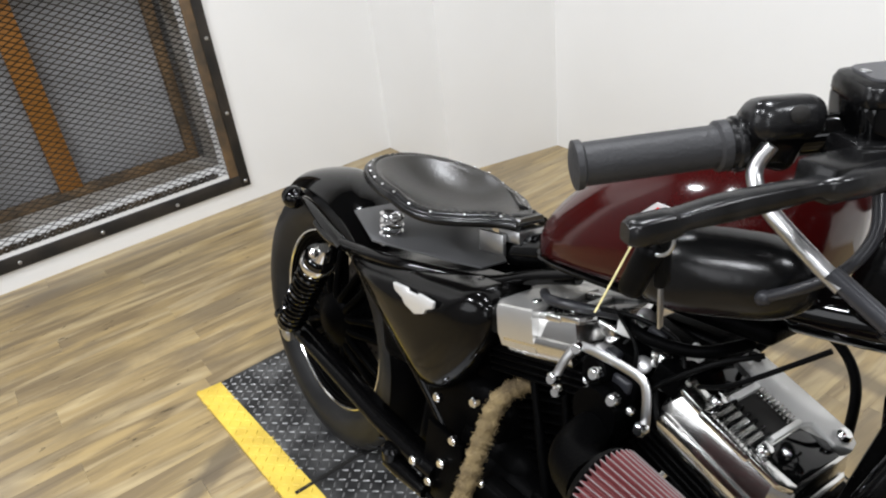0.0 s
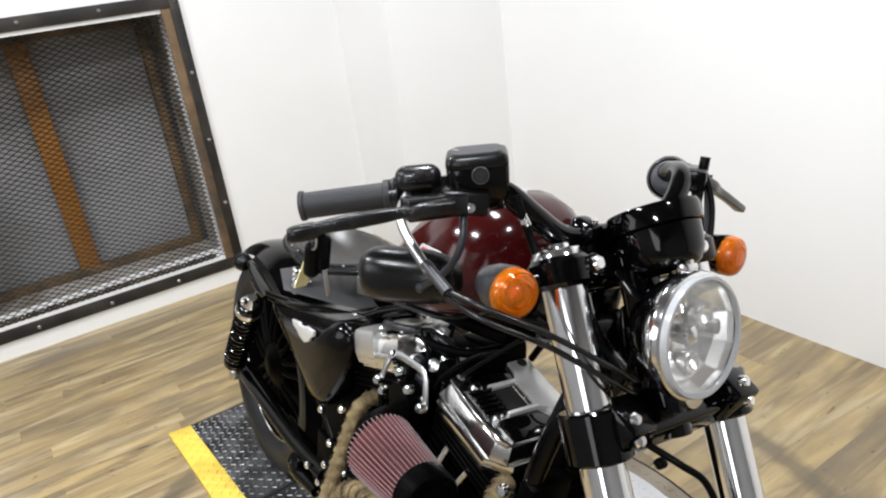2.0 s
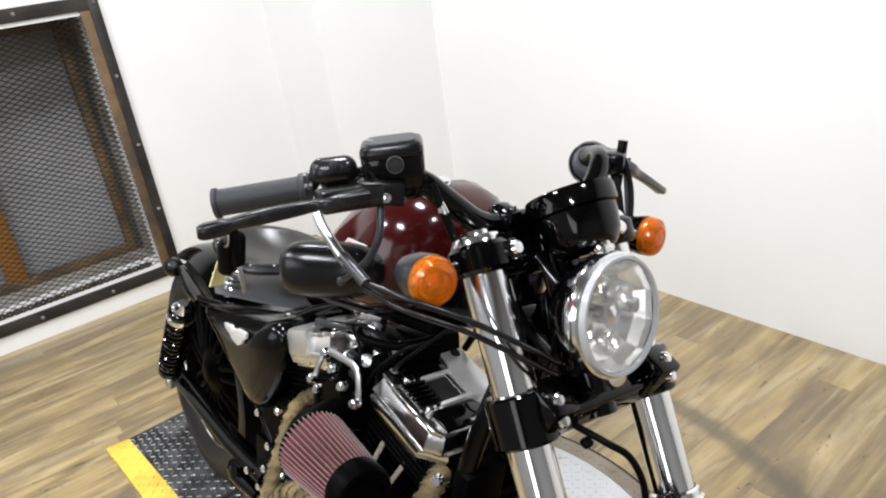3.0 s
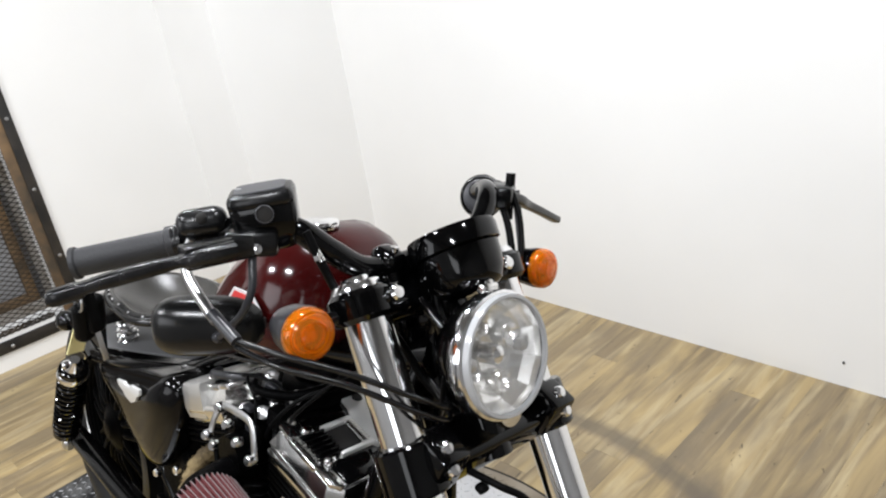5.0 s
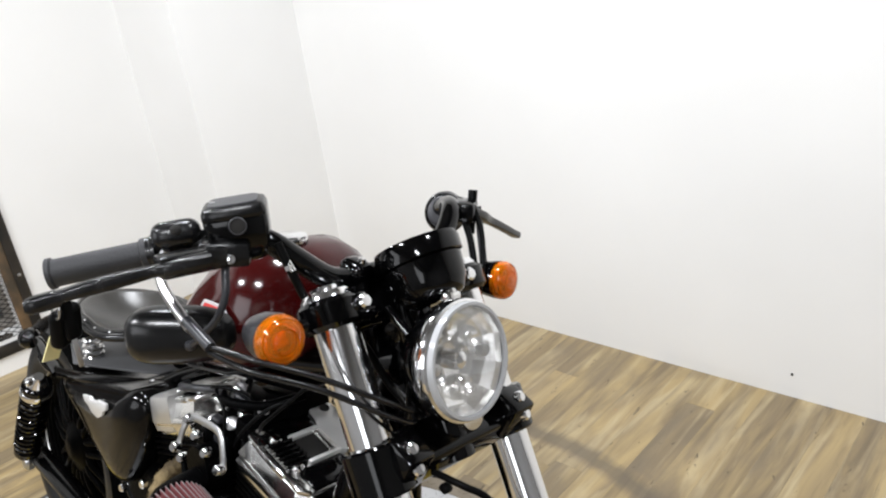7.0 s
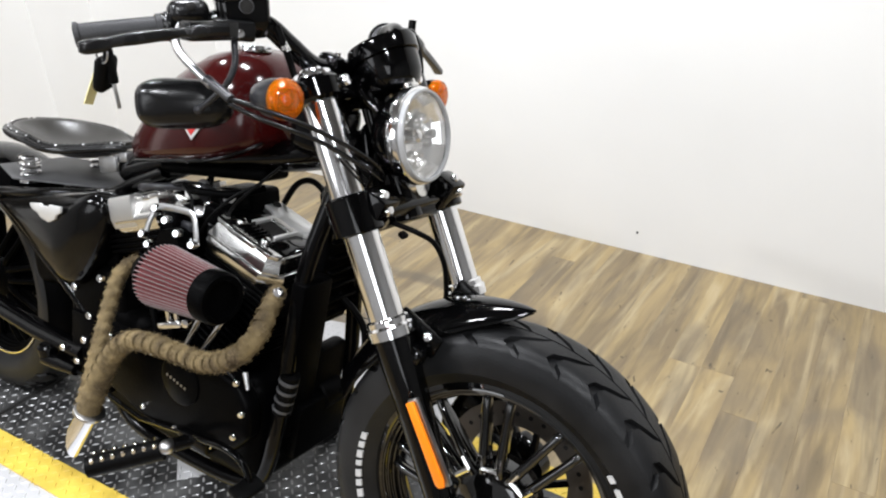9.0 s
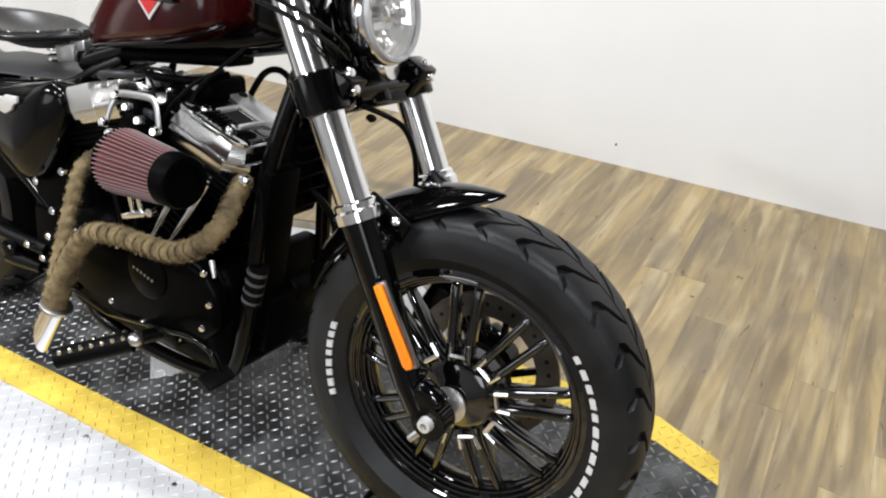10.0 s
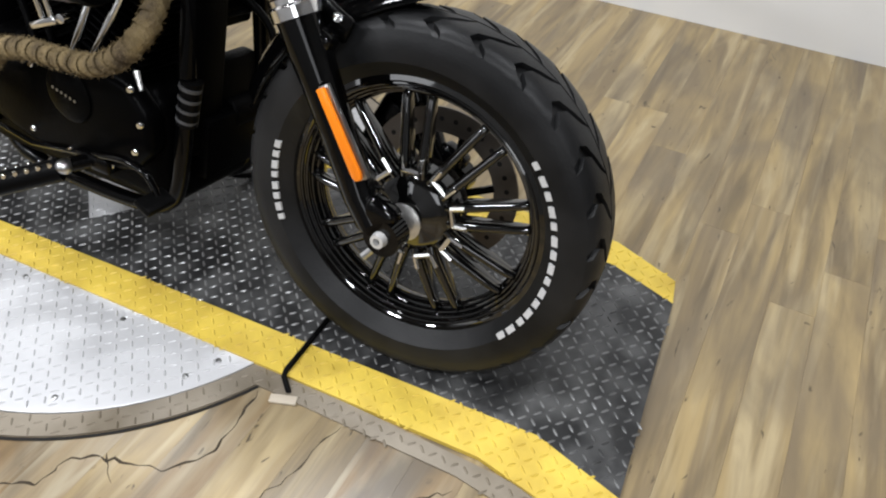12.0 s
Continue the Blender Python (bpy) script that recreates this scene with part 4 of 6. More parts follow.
part("clutch_lever", lever, LEVER_GREY, bike, "satin black clutch lever")
LC, LD = Vector((-0.493, 0.255, 1.023)), Vector((-0.54, 0.82, -0.19)).normalized()
ctl = part("left_control", Geo().lathe([(0.015, -0.047), (0.021, -0.047), (0.0265, -0.043), (0.0275, -0.037), (0.0315, -0.036), (0.034, -0.030), (0.0345, -0.014), (0.031, -0.010), (0.0315, 0.012), (0.028, 0.020), (0.016, 0.022)], LC, LD, 36), CONTROL_GREY, bike, "round grey left control housing")
part("control_ring", Geo().lathe([(0.0285, -0.037), (0.0305, -0.039), (0.0325, -0.037), (0.0305, -0.034)], LC, LD, 36, closed=True), LEVER_GREY, ctl)
part("control_ring", Geo().lathe([(0.0350, -0.024), (0.0362, -0.022), (0.0362, -0.018), (0.0350, -0.016)], LC, LD, 36, closed=True), LEVER_GREY, ctl)
part("horn_button", Geo().ball(tuple(LC + LD * -0.012 + Vector((0.022, 0.012, 0.022))), (0.007, 0.009, 0.007), 12), LEVER_GREY, ctl)
part("clutch_perch", Geo().box((-0.420, 0.215, 1.040), (0.04, 0.07, 0.034), (0, 0, -YAWR), 0.008).tube([(-0.420, 0.232, 1.0), (-0.420, 0.237, 1.072)], 0.0078, 12), BLACK_METAL, bike)
part("clutch_cable", Geo().tube([(-0.41, 0.20, 1.035), (-0.38, 0.19, 0.99), (-0.345, 0.165, 0.90), (-0.33, 0.12, 0.83), (-0.36, 0.07, 0.78)], 0.0055, 10, 6), MATTE_BLACK, bike)
part("left_hose", Geo().tube([(-0.40, 0.215, 1.05), (-0.375, 0.21, 1.0), (-0.345, 0.17, 0.93), (-0.335, 0.12, 0.88)], 0.0045, 10, 6), MATTE_BLACK, bike)
# ignition key and card hung on the brake lever
keys = empty("hanging_keys", bike.matrix_basis.copy(), "black key fob with yellow card tag hung on brake lever", "keys")
part("key_fob", Geo().box((-0.482, -0.378, 0.967), (0.018, 0.038, 0.048), (14, 14, 30), 0.008, 5).box((-0.468, -0.379, 0.977), (0.008, 0.014, 0.046), (6, -6, 15), 0.003, 2), MATTE_BLACK, keys, "black key fob hanging on the lever")
part("key_ring", Geo().tube([(-0.466 + 0.012 * math.cos(a), -0.392, 0.993 + 0.012 * math.sin(a)) for a in (2 * math.pi * k / 20 for k in range(21))], 0.0013, 6, caps=False), STEEL, keys)
part("key_blade", Geo().box((-0.466, -0.374, 0.942), (0.002, 0.006, 0.040), (6, -8, 10), 0.0008), STEEL, keys)
part("paper_tag", Geo().box((-0.500, -0.383, 0.948), (0.0012, 0.024, 0.052), (-10, 16, 28), 0.0), YELLOW_TAG, keys, "pale yellow card tag")

# mirrors under the bar
for s in (-1, 1):
    MM = Matrix.Translation((-0.490, 0.236 * s, 0.919)) @ pose(0, 0, 0, 0, -4, 36 * -s) @ Matrix.Translation((-0.009, 0, 0)) @ Matrix.Diagonal((0.90, 1, 1, 1))
    ang = [2 * math.pi * k / 40 for k in range(40)]

    def oval(kx, kz, y):
        return [MM @ Vector((kx * math.copysign(abs(math.cos(a)) ** 0.62, math.cos(a)), y, kz * math.copysign(abs(math.sin(a)) ** 0.68, math.sin(a)) * (1 - 0.10 * math.cos(a)))) for a in ang]
    sg = -s
    rings = [oval(0.074, 0.032, -0.016 * s), oval(0.080, 0.0375, -0.010 * s), oval(0.079, 0.037, 0.004 * s), oval(0.075, 0.034, 0.012 * s), oval(0.066, 0.028, 0.0205 * s), oval(0.050, 0.020, 0.0255 * s), oval(0.030, 0.011, 0.0285 * s), oval(0.008, 0.003, 0.0295 * s)]
    mr = part("mirror", Geo().rings(rings), SHEEN_BLACK, bike, "black oval mirror hung under the bar")
    part("mirror_glass", Geo().rings([oval(0.071, 0.030, -0.0162 * s), oval(0.071, 0.030, -0.0172 * s)]), CHROME, mr)
part("mirror_stem", Geo().tube([(-0.418, -0.216, 1.035), (-0.410, -0.222, 1.012), (-0.403, -0.228, 0.986), (-0.411, -0.236, 0.958), (-0.434, -0.243, 0.934), (-0.459, -0.246, 0.916)], [0.0052, 0.0050, 0.0048, 0.0046, 0.0046, 0.0050], 14, 6).ball((-0.459, -0.246, 0.916), (0.0075, 0.0075, 0.0075), 14), DARK_GREY, bike, "grey-black mirror stem")
part("mirror_stem", Geo().tube([(-0.412, 0.240, 1.045), (-0.405, 0.241, 1.0), (-0.395, 0.238, 0.955), (-0.402, 0.245, 0.935), (-0.44, 0.262, 0.925)], 0.0062, 12, 5), CONTROL_GREY, bike, "grey mirror stem")
# brake hose and throttle cables
part("throttle_elbow", Geo().tube([(-0.475, -0.262, 1.036), (-0.480, -0.268, 1.015), (-0.460, -0.275, 0.995), (-0.415, -0.277, 0.970), (-0.395, -0.277, 0.960)], [0.005, 0.0062, 0.0062, 0.0062, 0.0062], 12, 5), STEEL, bike, "bright throttle cable elbow")
part("cable_sleeve", Geo().tube([(-0.405, -0.277, 0.967), (-0.362, -0.272, 0.945)], 0.0070, 14), DARK_GREY, bike)
for k, off in enumerate((0.0, 0.014)):
    part("throttle_cable", Geo().tube([(-0.366, -0.272, 0.945 - off * 0.5), (-0.325, -0.246, 0.934 - off), (-0.278, -0.188, 0.909 - off), (-0.240, -0.120, 0.870 - off * 1.2), (-0.252, -0.06, 0.836 - off), (-0.32, -0.03, 0.84)], 0.0037, 10, 6), LEVER_GREY, bike)
part("brake_hose", Geo().tube([(-0.385, -0.165, 1.045), (-0.374, -0.152, 1.005), (-0.372, -0.120, 0.950), (-0.355, -0.06, 0.90), (-0.32, -0.03, 0.83), (-0.22, 0.0, 0.765)], 0.0055, 10, 6), MATTE_BLACK, bike)
part("hose_fitting", Geo().tube([(-0.381, -0.160, 1.030), (-0.370, -0.154, 1.010)], 0.0042, 12).lathe([(0.0062, 0), (0.0062, 0.006)], (-0.375, -0.157, 1.017), (0.3, 0.1, -0.9), 6), POLISHED, bike, "bright hose fitting")
part("brake_line", Geo().tube([(-0.240, -0.052, 0.758), (-0.215, -0.046, 0.754), (-0.190, -0.035, 0.746), (-0.172, -0.012, 0.728), (-0.160, 0.006, 0.690), (-0.158, 0.018, 0.64), (-0.160, 0.03, 0.59), (-0.12, 0.07, 0.50)], 0.0046, 12, 6), MATTE_BLACK, bike, "black front brake line")
part("line_bracket", Geo().box((-0.212, -0.046, 0.740), (0.014, 0.016, 0.010), (0, 26, 0), 0.004), MATTE_BLACK, bike)

# headlight
HC = Vector((-0.218, -0.006, 0.897))
HA = Vector((0.985, 0.03, 0.17)).normalized()
hl = part("headlight", Geo().lathe([(0.002, -0.080), (0.03, -0.077), (0.053, -0.062), (0.068, -0.038), (0.074, -0.010), (0.073, -0.006)], HC, HA, 48, caps=False), GLOSS_BLACK, bike, "round headlight with a black shell and chrome ring")
part("lens_rim", Geo().lathe([(0.0742, 0.001), (0.0746, 0.008), (0.0732, 0.0112), (0.0694, 0.0112), (0.0680, 0.006)], HC, HA, 56, closed=True), FROST, hl, "frosted glass rim")
part("headlight_ring", Geo().lathe([(0.073, -0.024), (0.0782, -0.018), (0.0796, -0.006), (0.0780, 0.001), (0.0745, 0.0025), (0.0735, -0.002), (0.0735, -0.012)], HC, HA, 56, closed=True), CHROME, hl, "chrome trim ring")
part("reflector_bowl", Geo().lathe([(0.0715, 0.0035), (0.0685, -0.004), (0.060, -0.017), (0.046, -0.027), (0.030, -0.033), (0.014, -0.036), (0.001, -0.037)], HC, HA, 11, caps=False), MIRROR, hl, sharp=4)
U = HA.cross(Vector((0, 0, 1))).normalized()
W = U.cross(HA)
for a, r in ((2.75, 0.017), (-0.35, 0.014), (1.2, 0.013), (-1.9, 0.015)):
    c = HC + (U * math.cos(a) + W * math.sin(a)) * 0.040 - HA * 0.020
    part("reflector_cup", Geo().lathe([(r, -0.008), (r, 0.003), (r * 0.9, 0.0045), (r * 0.78, 0.003), (r * 0.5, -0.004), (0.001, -0.006)], c, HA, 18), MIRROR, hl)
part("bulb_cap", Geo().lathe([(0.013, -0.032), (0.013, -0.012), (0.011, -0.006), (0.006, -0.003), (0.001, -0.002)], HC, HA, 20), CHROME, hl)
for s in (-1, 1):
    part("side_bulb", Geo().lathe([(0.0075, -0.02), (0.0075, -0.006), (0.004, -0.005), (0.001, -0.005)], HC + U * 0.048 * s, HA, 16), STEEL, hl)
part("lens", Geo().lathe([(0.070, 0.002), (0.066, 0.008), (0.050, 0.015), (0.025, 0.019), (0.001, 0.020), (0.001, 0.018), (0.025, 0.017), (0.050, 0.013), (0.066, 0.006)], HC, HA, 48, caps=False), LENS, hl, "clear glass lens")
part("headlight_bracket", Geo().box((-0.258, 0.0, 0.972), (0.03, 0.026, 0.022), (0, 20, 0), 0.006).tube([(-0.256, 0.0, 0.980), (-0.245, 0.0, 0.955)], 0.010, 16), POLISHED, bike, "polished headlight mount")
for s in (-1, 1):
    part("light_stay", Geo().tube([(-0.31, 0.055 * s, 0.955), (-0.27, 0.055 * s, 0.93)], 0.0065, 12), GLOSS_BLACK, bike)
part("wire_loom", Geo().tube([(-0.31, -0.03, 0.96), (-0.275, -0.05, 0.90), (-0.27, -0.055, 0.85), (-0.30, -0.03, 0.80)], 0.0035, 10, 5), MATTE_BLACK, bike)
part("horn", Geo().lathe([(0.002, 0.03), (0.026, 0.028), (0.034, 0.012), (0.036, 0.0), (0.030, -0.02), (0.001, -0.024)], (-0.255, 0.02, 0.812), (0.95, 0.1, 0.2), 28), POLISHED, bike, "polished horn behind the headlight")

# speedometer
SC, SA = Vector((-0.292, 0.004, 0.980)), Vector((-0.50, 0.0, 0.866)).normalized()
sp = part("speedometer", Geo().lathe([(0.004, -0.028), (0.030, -0.027), (0.043, -0.018), (0.0500, -0.004), (0.0525, 0.010), (0.0538, 0.028)], SC, SA, 40), GLOSS_BLACK, bike, "round black speedometer housing")
part("bezel", Geo().lathe([(0.0535, 0.029), (0.0580, 0.031), (0.0590, 0.050), (0.0570, 0.056), (0.0520, 0.055), (0.0510, 0.029)], SC, SA, 40, closed=True), GLOSS_BLACK, sp)
part("dial", Geo().lathe([(0.0515, 0.046), (0.001, 0.047)], SC, SA, 32), MATTE_BLACK, sp)
part("dial_glass", Geo().lathe([(0.0525, 0.051), (0.03, 0.0535), (0.001, 0.0545)], SC, SA, 32, caps=False), LENS, sp)
part("speedo_bracket", Geo().box((-0.335, 0.01, 0.975), (0.07, 0.05, 0.012), (0, 15, 0), 0.004).tube([(-0.30, 0.03, 0.955), (-0.29, 0.05, 0.94), (-0.31, 0.06, 0.90)], 0.004, 8, 4), GLOSS_BLACK, bike)

# front turn signals
for s in (-1, 1):
    c = Vector((-0.328, -0.208, 0.947)) if s < 0 else Vector((-0.342, 0.216, 0.938))
    ax = Vector((0.97, 0.08 * s, 0.05)).normalized()
    sg = part("turn_signal", Geo().lathe([(0.0027, -0.0607), (0.0108, -0.0589), (0.0198, -0.0478), (0.027, -0.0276), (0.0302, -0.0046), (0.0302, 0.), (0.027, 0.)], c, ax, 32), DARK_GREY if s < 0 else GLOSS_BLACK, bike, "black bullet turn signal")
    part("amber_lens", Geo().lathe([(0.0297, -0.0009), (0.0302, 0.0055), (0.0293, 0.012), (0.027, 0.0156), (0.0257, 0.0152), (0.0243, 0.0179), (0.0162, 0.0207), (0.0151, 0.0189), (0.0126, 0.0213), (0.0009, 0.0225), (0.0009, 0.0189), (0.0126, 0.0179), (0.0225, 0.0152), (0.0257, 0.011), (0.0261, -0.0009)], c, ax, 40), ORANGE, sg, "clear amber lens")
    part("signal_bowl", Geo().lathe([(0.0259, 0.0055), (0.0234, -0.0037), (0.0162, -0.0092), (0.0009, -0.011)], c, ax, 18, caps=False), MIRROR, sg, sharp=4)
    core = Geo().lathe([(0.0045, -0.0092), (0.0081, 0.), (0.009, 0.0074), (0.0054, 0.0129), (0.0009, 0.0143)], c, ax, 20).lathe([(0.0212, 0.0028), (0.0221, 0.0055), (0.0193, 0.0074), (0.0185, 0.0037)], c, ax, 28, closed=True)
    part("lens_core", core, ORANGE_CORE, sg)
    part("signal_stalk", Geo().tube([c + Vector((-0.03, -0.03 * s, -0.005)), (-0.33, 0.135 * s, 0.955)], 0.009, 12), GLOSS_BLACK, bike)

# front fender
def fender(c, r, half, a0, a1, n, tipped, lift=0.0, deep=0.030):
    """A crowned strip over a wheel; tipped: share of its length over which its front end narrows to a point."""
    outer, inner = [], []
    for k in range(n + 1):
        u = k / n
        a = a0 + (a1 - a0) * u
        hw = half * (min(1.0, ((u + 0.004) / tipped)) ** 0.60 if tipped else 1.0)
        row_o, row_i = [], []
        for j in range(13):
            q = -1 + 2 * j / 12
            drop = deep * abs(q) ** 2.6 * (hw / half)
            rr = r - drop + lift * (1 - u)
            for row, rad in ((row_o, rr), (row_i, rr - 0.003)):
                row.append((c[0] + rad * math.cos(a), c[1] + hw * q, c[2] + rad * math.sin(a)))
        outer.append(row_o)
        inner.append(row_i)
    return Geo().rings([o + i[::-1] for o, i in zip(outer, inner)])


part("front_fender", fender(FW, 0.358, 0.078, radians(87), radians(158), 30, 0.42, -0.006, 0.050), GLOSS_BLACK, bike, "short gloss black front fender")
for s in (-1, 1):
    part("fender_bracket", Geo().box((-0.140, 0.088 * s, 0.605), (0.085, 0.012, 0.040), (0, 26, 0), 0.005), BLACK_METAL, bike)
    part("bracket_bolt", Geo().lathe([(0.007, 0), (0.007, 0.005), (0.001, 0.007)], (-0.118, 0.094 * s, 0.606), (0.2, s, 0.4), 12), CHROME, bike)
part("brake_caliper", Geo().box((-0.125, 0.098, 0.385), (0.07, 0.05, 0.11), (0, 26, 0), 0.012, 3), BLACK_METAL, bike, "black front brake caliper")

# ---- tank, seat, tail ----
def loft(sections, n=28, power=0.62):
    """Cross sections along x: (x, y centre, half width, z low, z high)."""
    rings = []
    for x, yc, hw, z0, z1 in sections:
        ring = []
        for k in range(n):
            a = 2 * math.pi * k / n
            c, s = math.cos(a), math.sin(a)
            py = hw * math.copysign(abs(c) ** (power if s > 0 else 0.30), c)
            pz = z0 + 0.36 * (z1 - z0) + (0.64 if s > 0 else 0.36) * (z1 - z0) * math.copysign(abs(s) ** (0.80 if s > 0 else 0.34), s)
            squeeze = 1.0 - (0.08 + 0.24 * min(1.0, max(0.0, (-0.70 - x) / 0.14))) * max(0.0, s) ** 1.2
            ring.append((x, yc + py * squeeze, pz))
        rings.append(ring)
    return Geo().rings(rings)


TANK = [(-0.514, 0, 0.034, 0.862, 0.922), (-0.521, 0, 0.068, 0.844, 0.952), (-0.536, 0, 0.092, 0.830, 0.976), (-0.564, 0, 0.110, 0.816, 0.994), (-0.606, 0, 0.121, 0.803, 1.002), (-0.66, 0, 0.120, 0.793, 0.992), (-0.73, 0, 0.116, 0.781, 0.960), (-0.78, 0, 0.110, 0.772, 0.925), (-0.82, 0, 0.102, 0.764, 0.891), (-0.855, 0, 0.090, 0.757, 0.859), (-0.876, 0, 0.074, 0.754, 0.838), (-0.890, 0, 0.052, 0.756, 0.820), (-0.896, 0, 0.024, 0.765, 0.805)]
TANK = [(x, y + 0.022, w * 1.14, z0 - 0.008, z1 - 0.006) for x, y, w, z0, z1 in TANK]
tank = part("fuel_tank", loft(TANK), RED_PAINT, bike, "dark red metallic peanut fuel tank", sharp=60)
part("neck_cover", Geo().box((-0.425, 0, 0.878), (0.115, 0.085, 0.11), (0, 8, 0), 0.030, 4), BLACK_METAL, bike, "black steering neck cover and looms")
part("filler_cap", Geo().lathe([(0.030, 0.0), (0.031, 0.006), (0.029, 0.011), (0.020, 0.013), (0.001, 0.0135)], (-0.60, 0.000, 0.992), (0, 0, 1), 32), CHROME, tank, "chrome filler cap")
BM = Matrix.Translation((-0.632, -0.1170, 0.872)) @ Matrix.Diagonal((1.45, 1, 1.10, 1)) @ Matrix(((1, 0, 0, 0), (0, 0, -1, 0), (0, 1, 0, 0), (0, 0, 0, 1)))
part("badge_edge", Geo().prism([(-0.034, 0.012), (-0.018, 0.033), (0.018, 0.033), (0.034, 0.012), (0.0, -0.036)], 0.0024, BM, 0.0), WHITE_INK, tank, "pale outline of the badge")
part("tank_badge", Geo().prism([(-0.029, 0.010), (-0.016, 0.029), (0.016, 0.029), (0.029, 0.010), (0.0, -0.028)], 0.0036, BM, 0.0), RED_LIGHT, tank, "red shield-shaped tank badge")
part("badge_bar", Geo().prism([(-0.042, -0.006), (0.042, -0.006), (0.042, 0.008), (-0.042, 0.008)], 0.005, BM, 0.001), GAP_DARK, tank)
g = Geo()
for k in range(5):
    g.box((-0.661 + k * 0.0145, -0.1224, 0.8735), (0.006, 0.0016, 0.010), bevel=0)
part("badge_mark", g, WHITE_INK, tank)
part("tank_seam", Geo().tube([(x, yc - hw * 0.99, z0 + 0.004) for x, yc, hw, z0, z1 in TANK[1:-1]], 0.003, 8), BLACK_METAL, tank)

# leather solo seat
def seat_half(u):
    k = 0.022 + 0.094 / (1 + math.exp(-(u - 0.20) * 14))
    return k * math.sqrt(max(0.0, 1 - (max(0.0, u - 0.52) / 0.482) ** 2.3))


def seat_z(u, q):
    mid = 0.772 - 0.054 * math.sin(min(1.0, u / 0.50) * math.pi / 2) ** 1.2 + 0.004 * max(0, u - 0.55) / 0.45
    r = max(0.0, u - 0.52) / 0.482
    e = math.sqrt(q * q + (1 - q * q) * r * r)
    bowl = 0.044 * min(1.0, u * 1.8)
    side = bowl * min(1.0, e / 0.86) ** 2.4 - (0.004 * ((e - 0.86) / 0.14) ** 1.5 if e > 0.86 else 0.0)
    return mid - 0.006 + side


top, bot = [], []
NU, NQ = 44, 32
for i in range(NU + 1):
    u = 1 - (1 - i / NU) ** 1.5
    x = -0.958 - 0.412 * u
    hw = seat_half(u)
    tr, br = [], []
    for j in range(NQ + 1):
        q = -1 + 2 * j / NQ
        e = 0.004 * abs(q) ** 12
        tr.append((x, hw * q, seat_z(u, q) - e))
        br.append((x, hw * q * 0.97, seat_z(u, q) - 0.013 + 0.003 * abs(q) ** 6))
    top.append(tr)
    bot.append(br)
seat = part("seat", Geo().rings([t + b[::-1] for t, b in zip(top, bot)]), LEATHER, bike, "worn black leather solo seat with a stitched rim")
edge = [Vector(r[0]) for r in top] + [Vector(r[-1]) for r in top[::-1]]
part("seat_piping", Geo().tube([p + Vector((0, 0, -0.005)) for p in edge], 0.0080, 10), SHEEN_BLACK, seat)
band = [[Vector(((p.x + 1.2) * k - 1.2, p.y * k, p.z + h)) for p in edge] for k, h in ((1.008, -0.004), (0.995, 0.003), (0.95, 0.0065), (0.88, 0.0070), (0.862, 0.0025))]
part("seat_rim", Geo().rings(band, False, False), SHEEN_BLACK, seat, "glossy worn black leather rim", sharp=60)
rim2 = [Vector(((p.x + 1.2) * 0.94 - 1.2, p.y * 0.885, p.z + 0.0062)) for p in edge]
g = Geo()
for a, b in zip(rim2[::1], rim2[1:]):
    if (b - a).length > 0.004:
        d = (b - a).normalized() * 0.0028
        m = (a + b) / 2 + Vector((0, 0, 0.0015))
        g.tube([m - d, m + d], 0.0013, 5)
part("stitch", g, THREAD, seat, kind="stuff")
g = Geo()
for k in range(2, len(edge) - 2, 4):
    p = edge[k]
    g.ball(((p.x + 1.2) * 0.965 - 1.2, p.y * 0.965, p.z + 0.0058), (0.0028, 0.0028, 0.0018), 8)
part("rivet", g, STEEL, seat, kind="stuff")
for s in (-1, 1):
    hel = [(-1.226 + 0.019 * math.cos(t), 0.085 * s + 0.019 * math.sin(t), 0.645 + 0.052 * t / (2 * math.pi * 4)) for t in (2 * math.pi * 4 * k / 64 for k in range(65))]
    part("seat_spring", Geo().tube(hel, 0.0042, 8), CHROME, bike, "chrome coil seat spring")
    part("spring_cup", Geo().lathe([(0.024, -0.004), (0.024, 0.003), (0.001, 0.004)], (-1.226, 0.085 * s, 0.642), (0, 0, 1), 20), CHROME, bike)
part("seat_pivot", Geo().box((-0.975, 0, 0.732), (0.05, 0.06, 0.022), (0, -10, 0), 0.004).box((-1.005, -0.035, 0.712), (0.06, 0.008, 0.035), (0, -10, 0), 0.002).box((-1.005, 0.035, 0.712), (0.06, 0.008, 0.035), (0, -10, 0), 0.002), STEEL, bike, "bare steel seat hinge")
pl = Geo().prism([(-1.36, -0.085), (-1.215, -0.132), (-1.066, -0.053), (-1.03, -0.030), (-1.03, 0.030), (-1.066, 0.053), (-1.215, 0.132), (-1.36, 0.085)], 0.004, pose(0, 0, 0.651), 0.001)
part("seat_base_plate", pl, GREY_PLATE, bike, "flat dark grey plate under the seat")

# oil tank and side rails
OUT = [(-1.318, 0.590), (-1.20, 0.618), (-1.08, 0.643), (-0.98, 0.664), (-0.930, 0.672), (-0.902, 0.650), (-0.904, 0.600), (-0.928, 0.545), (-0.962, 0.495), (-1.000, 0.456), (-1.045, 0.441), (-1.085, 0.452), (-1.16, 0.494), (-1.24, 0.543)]


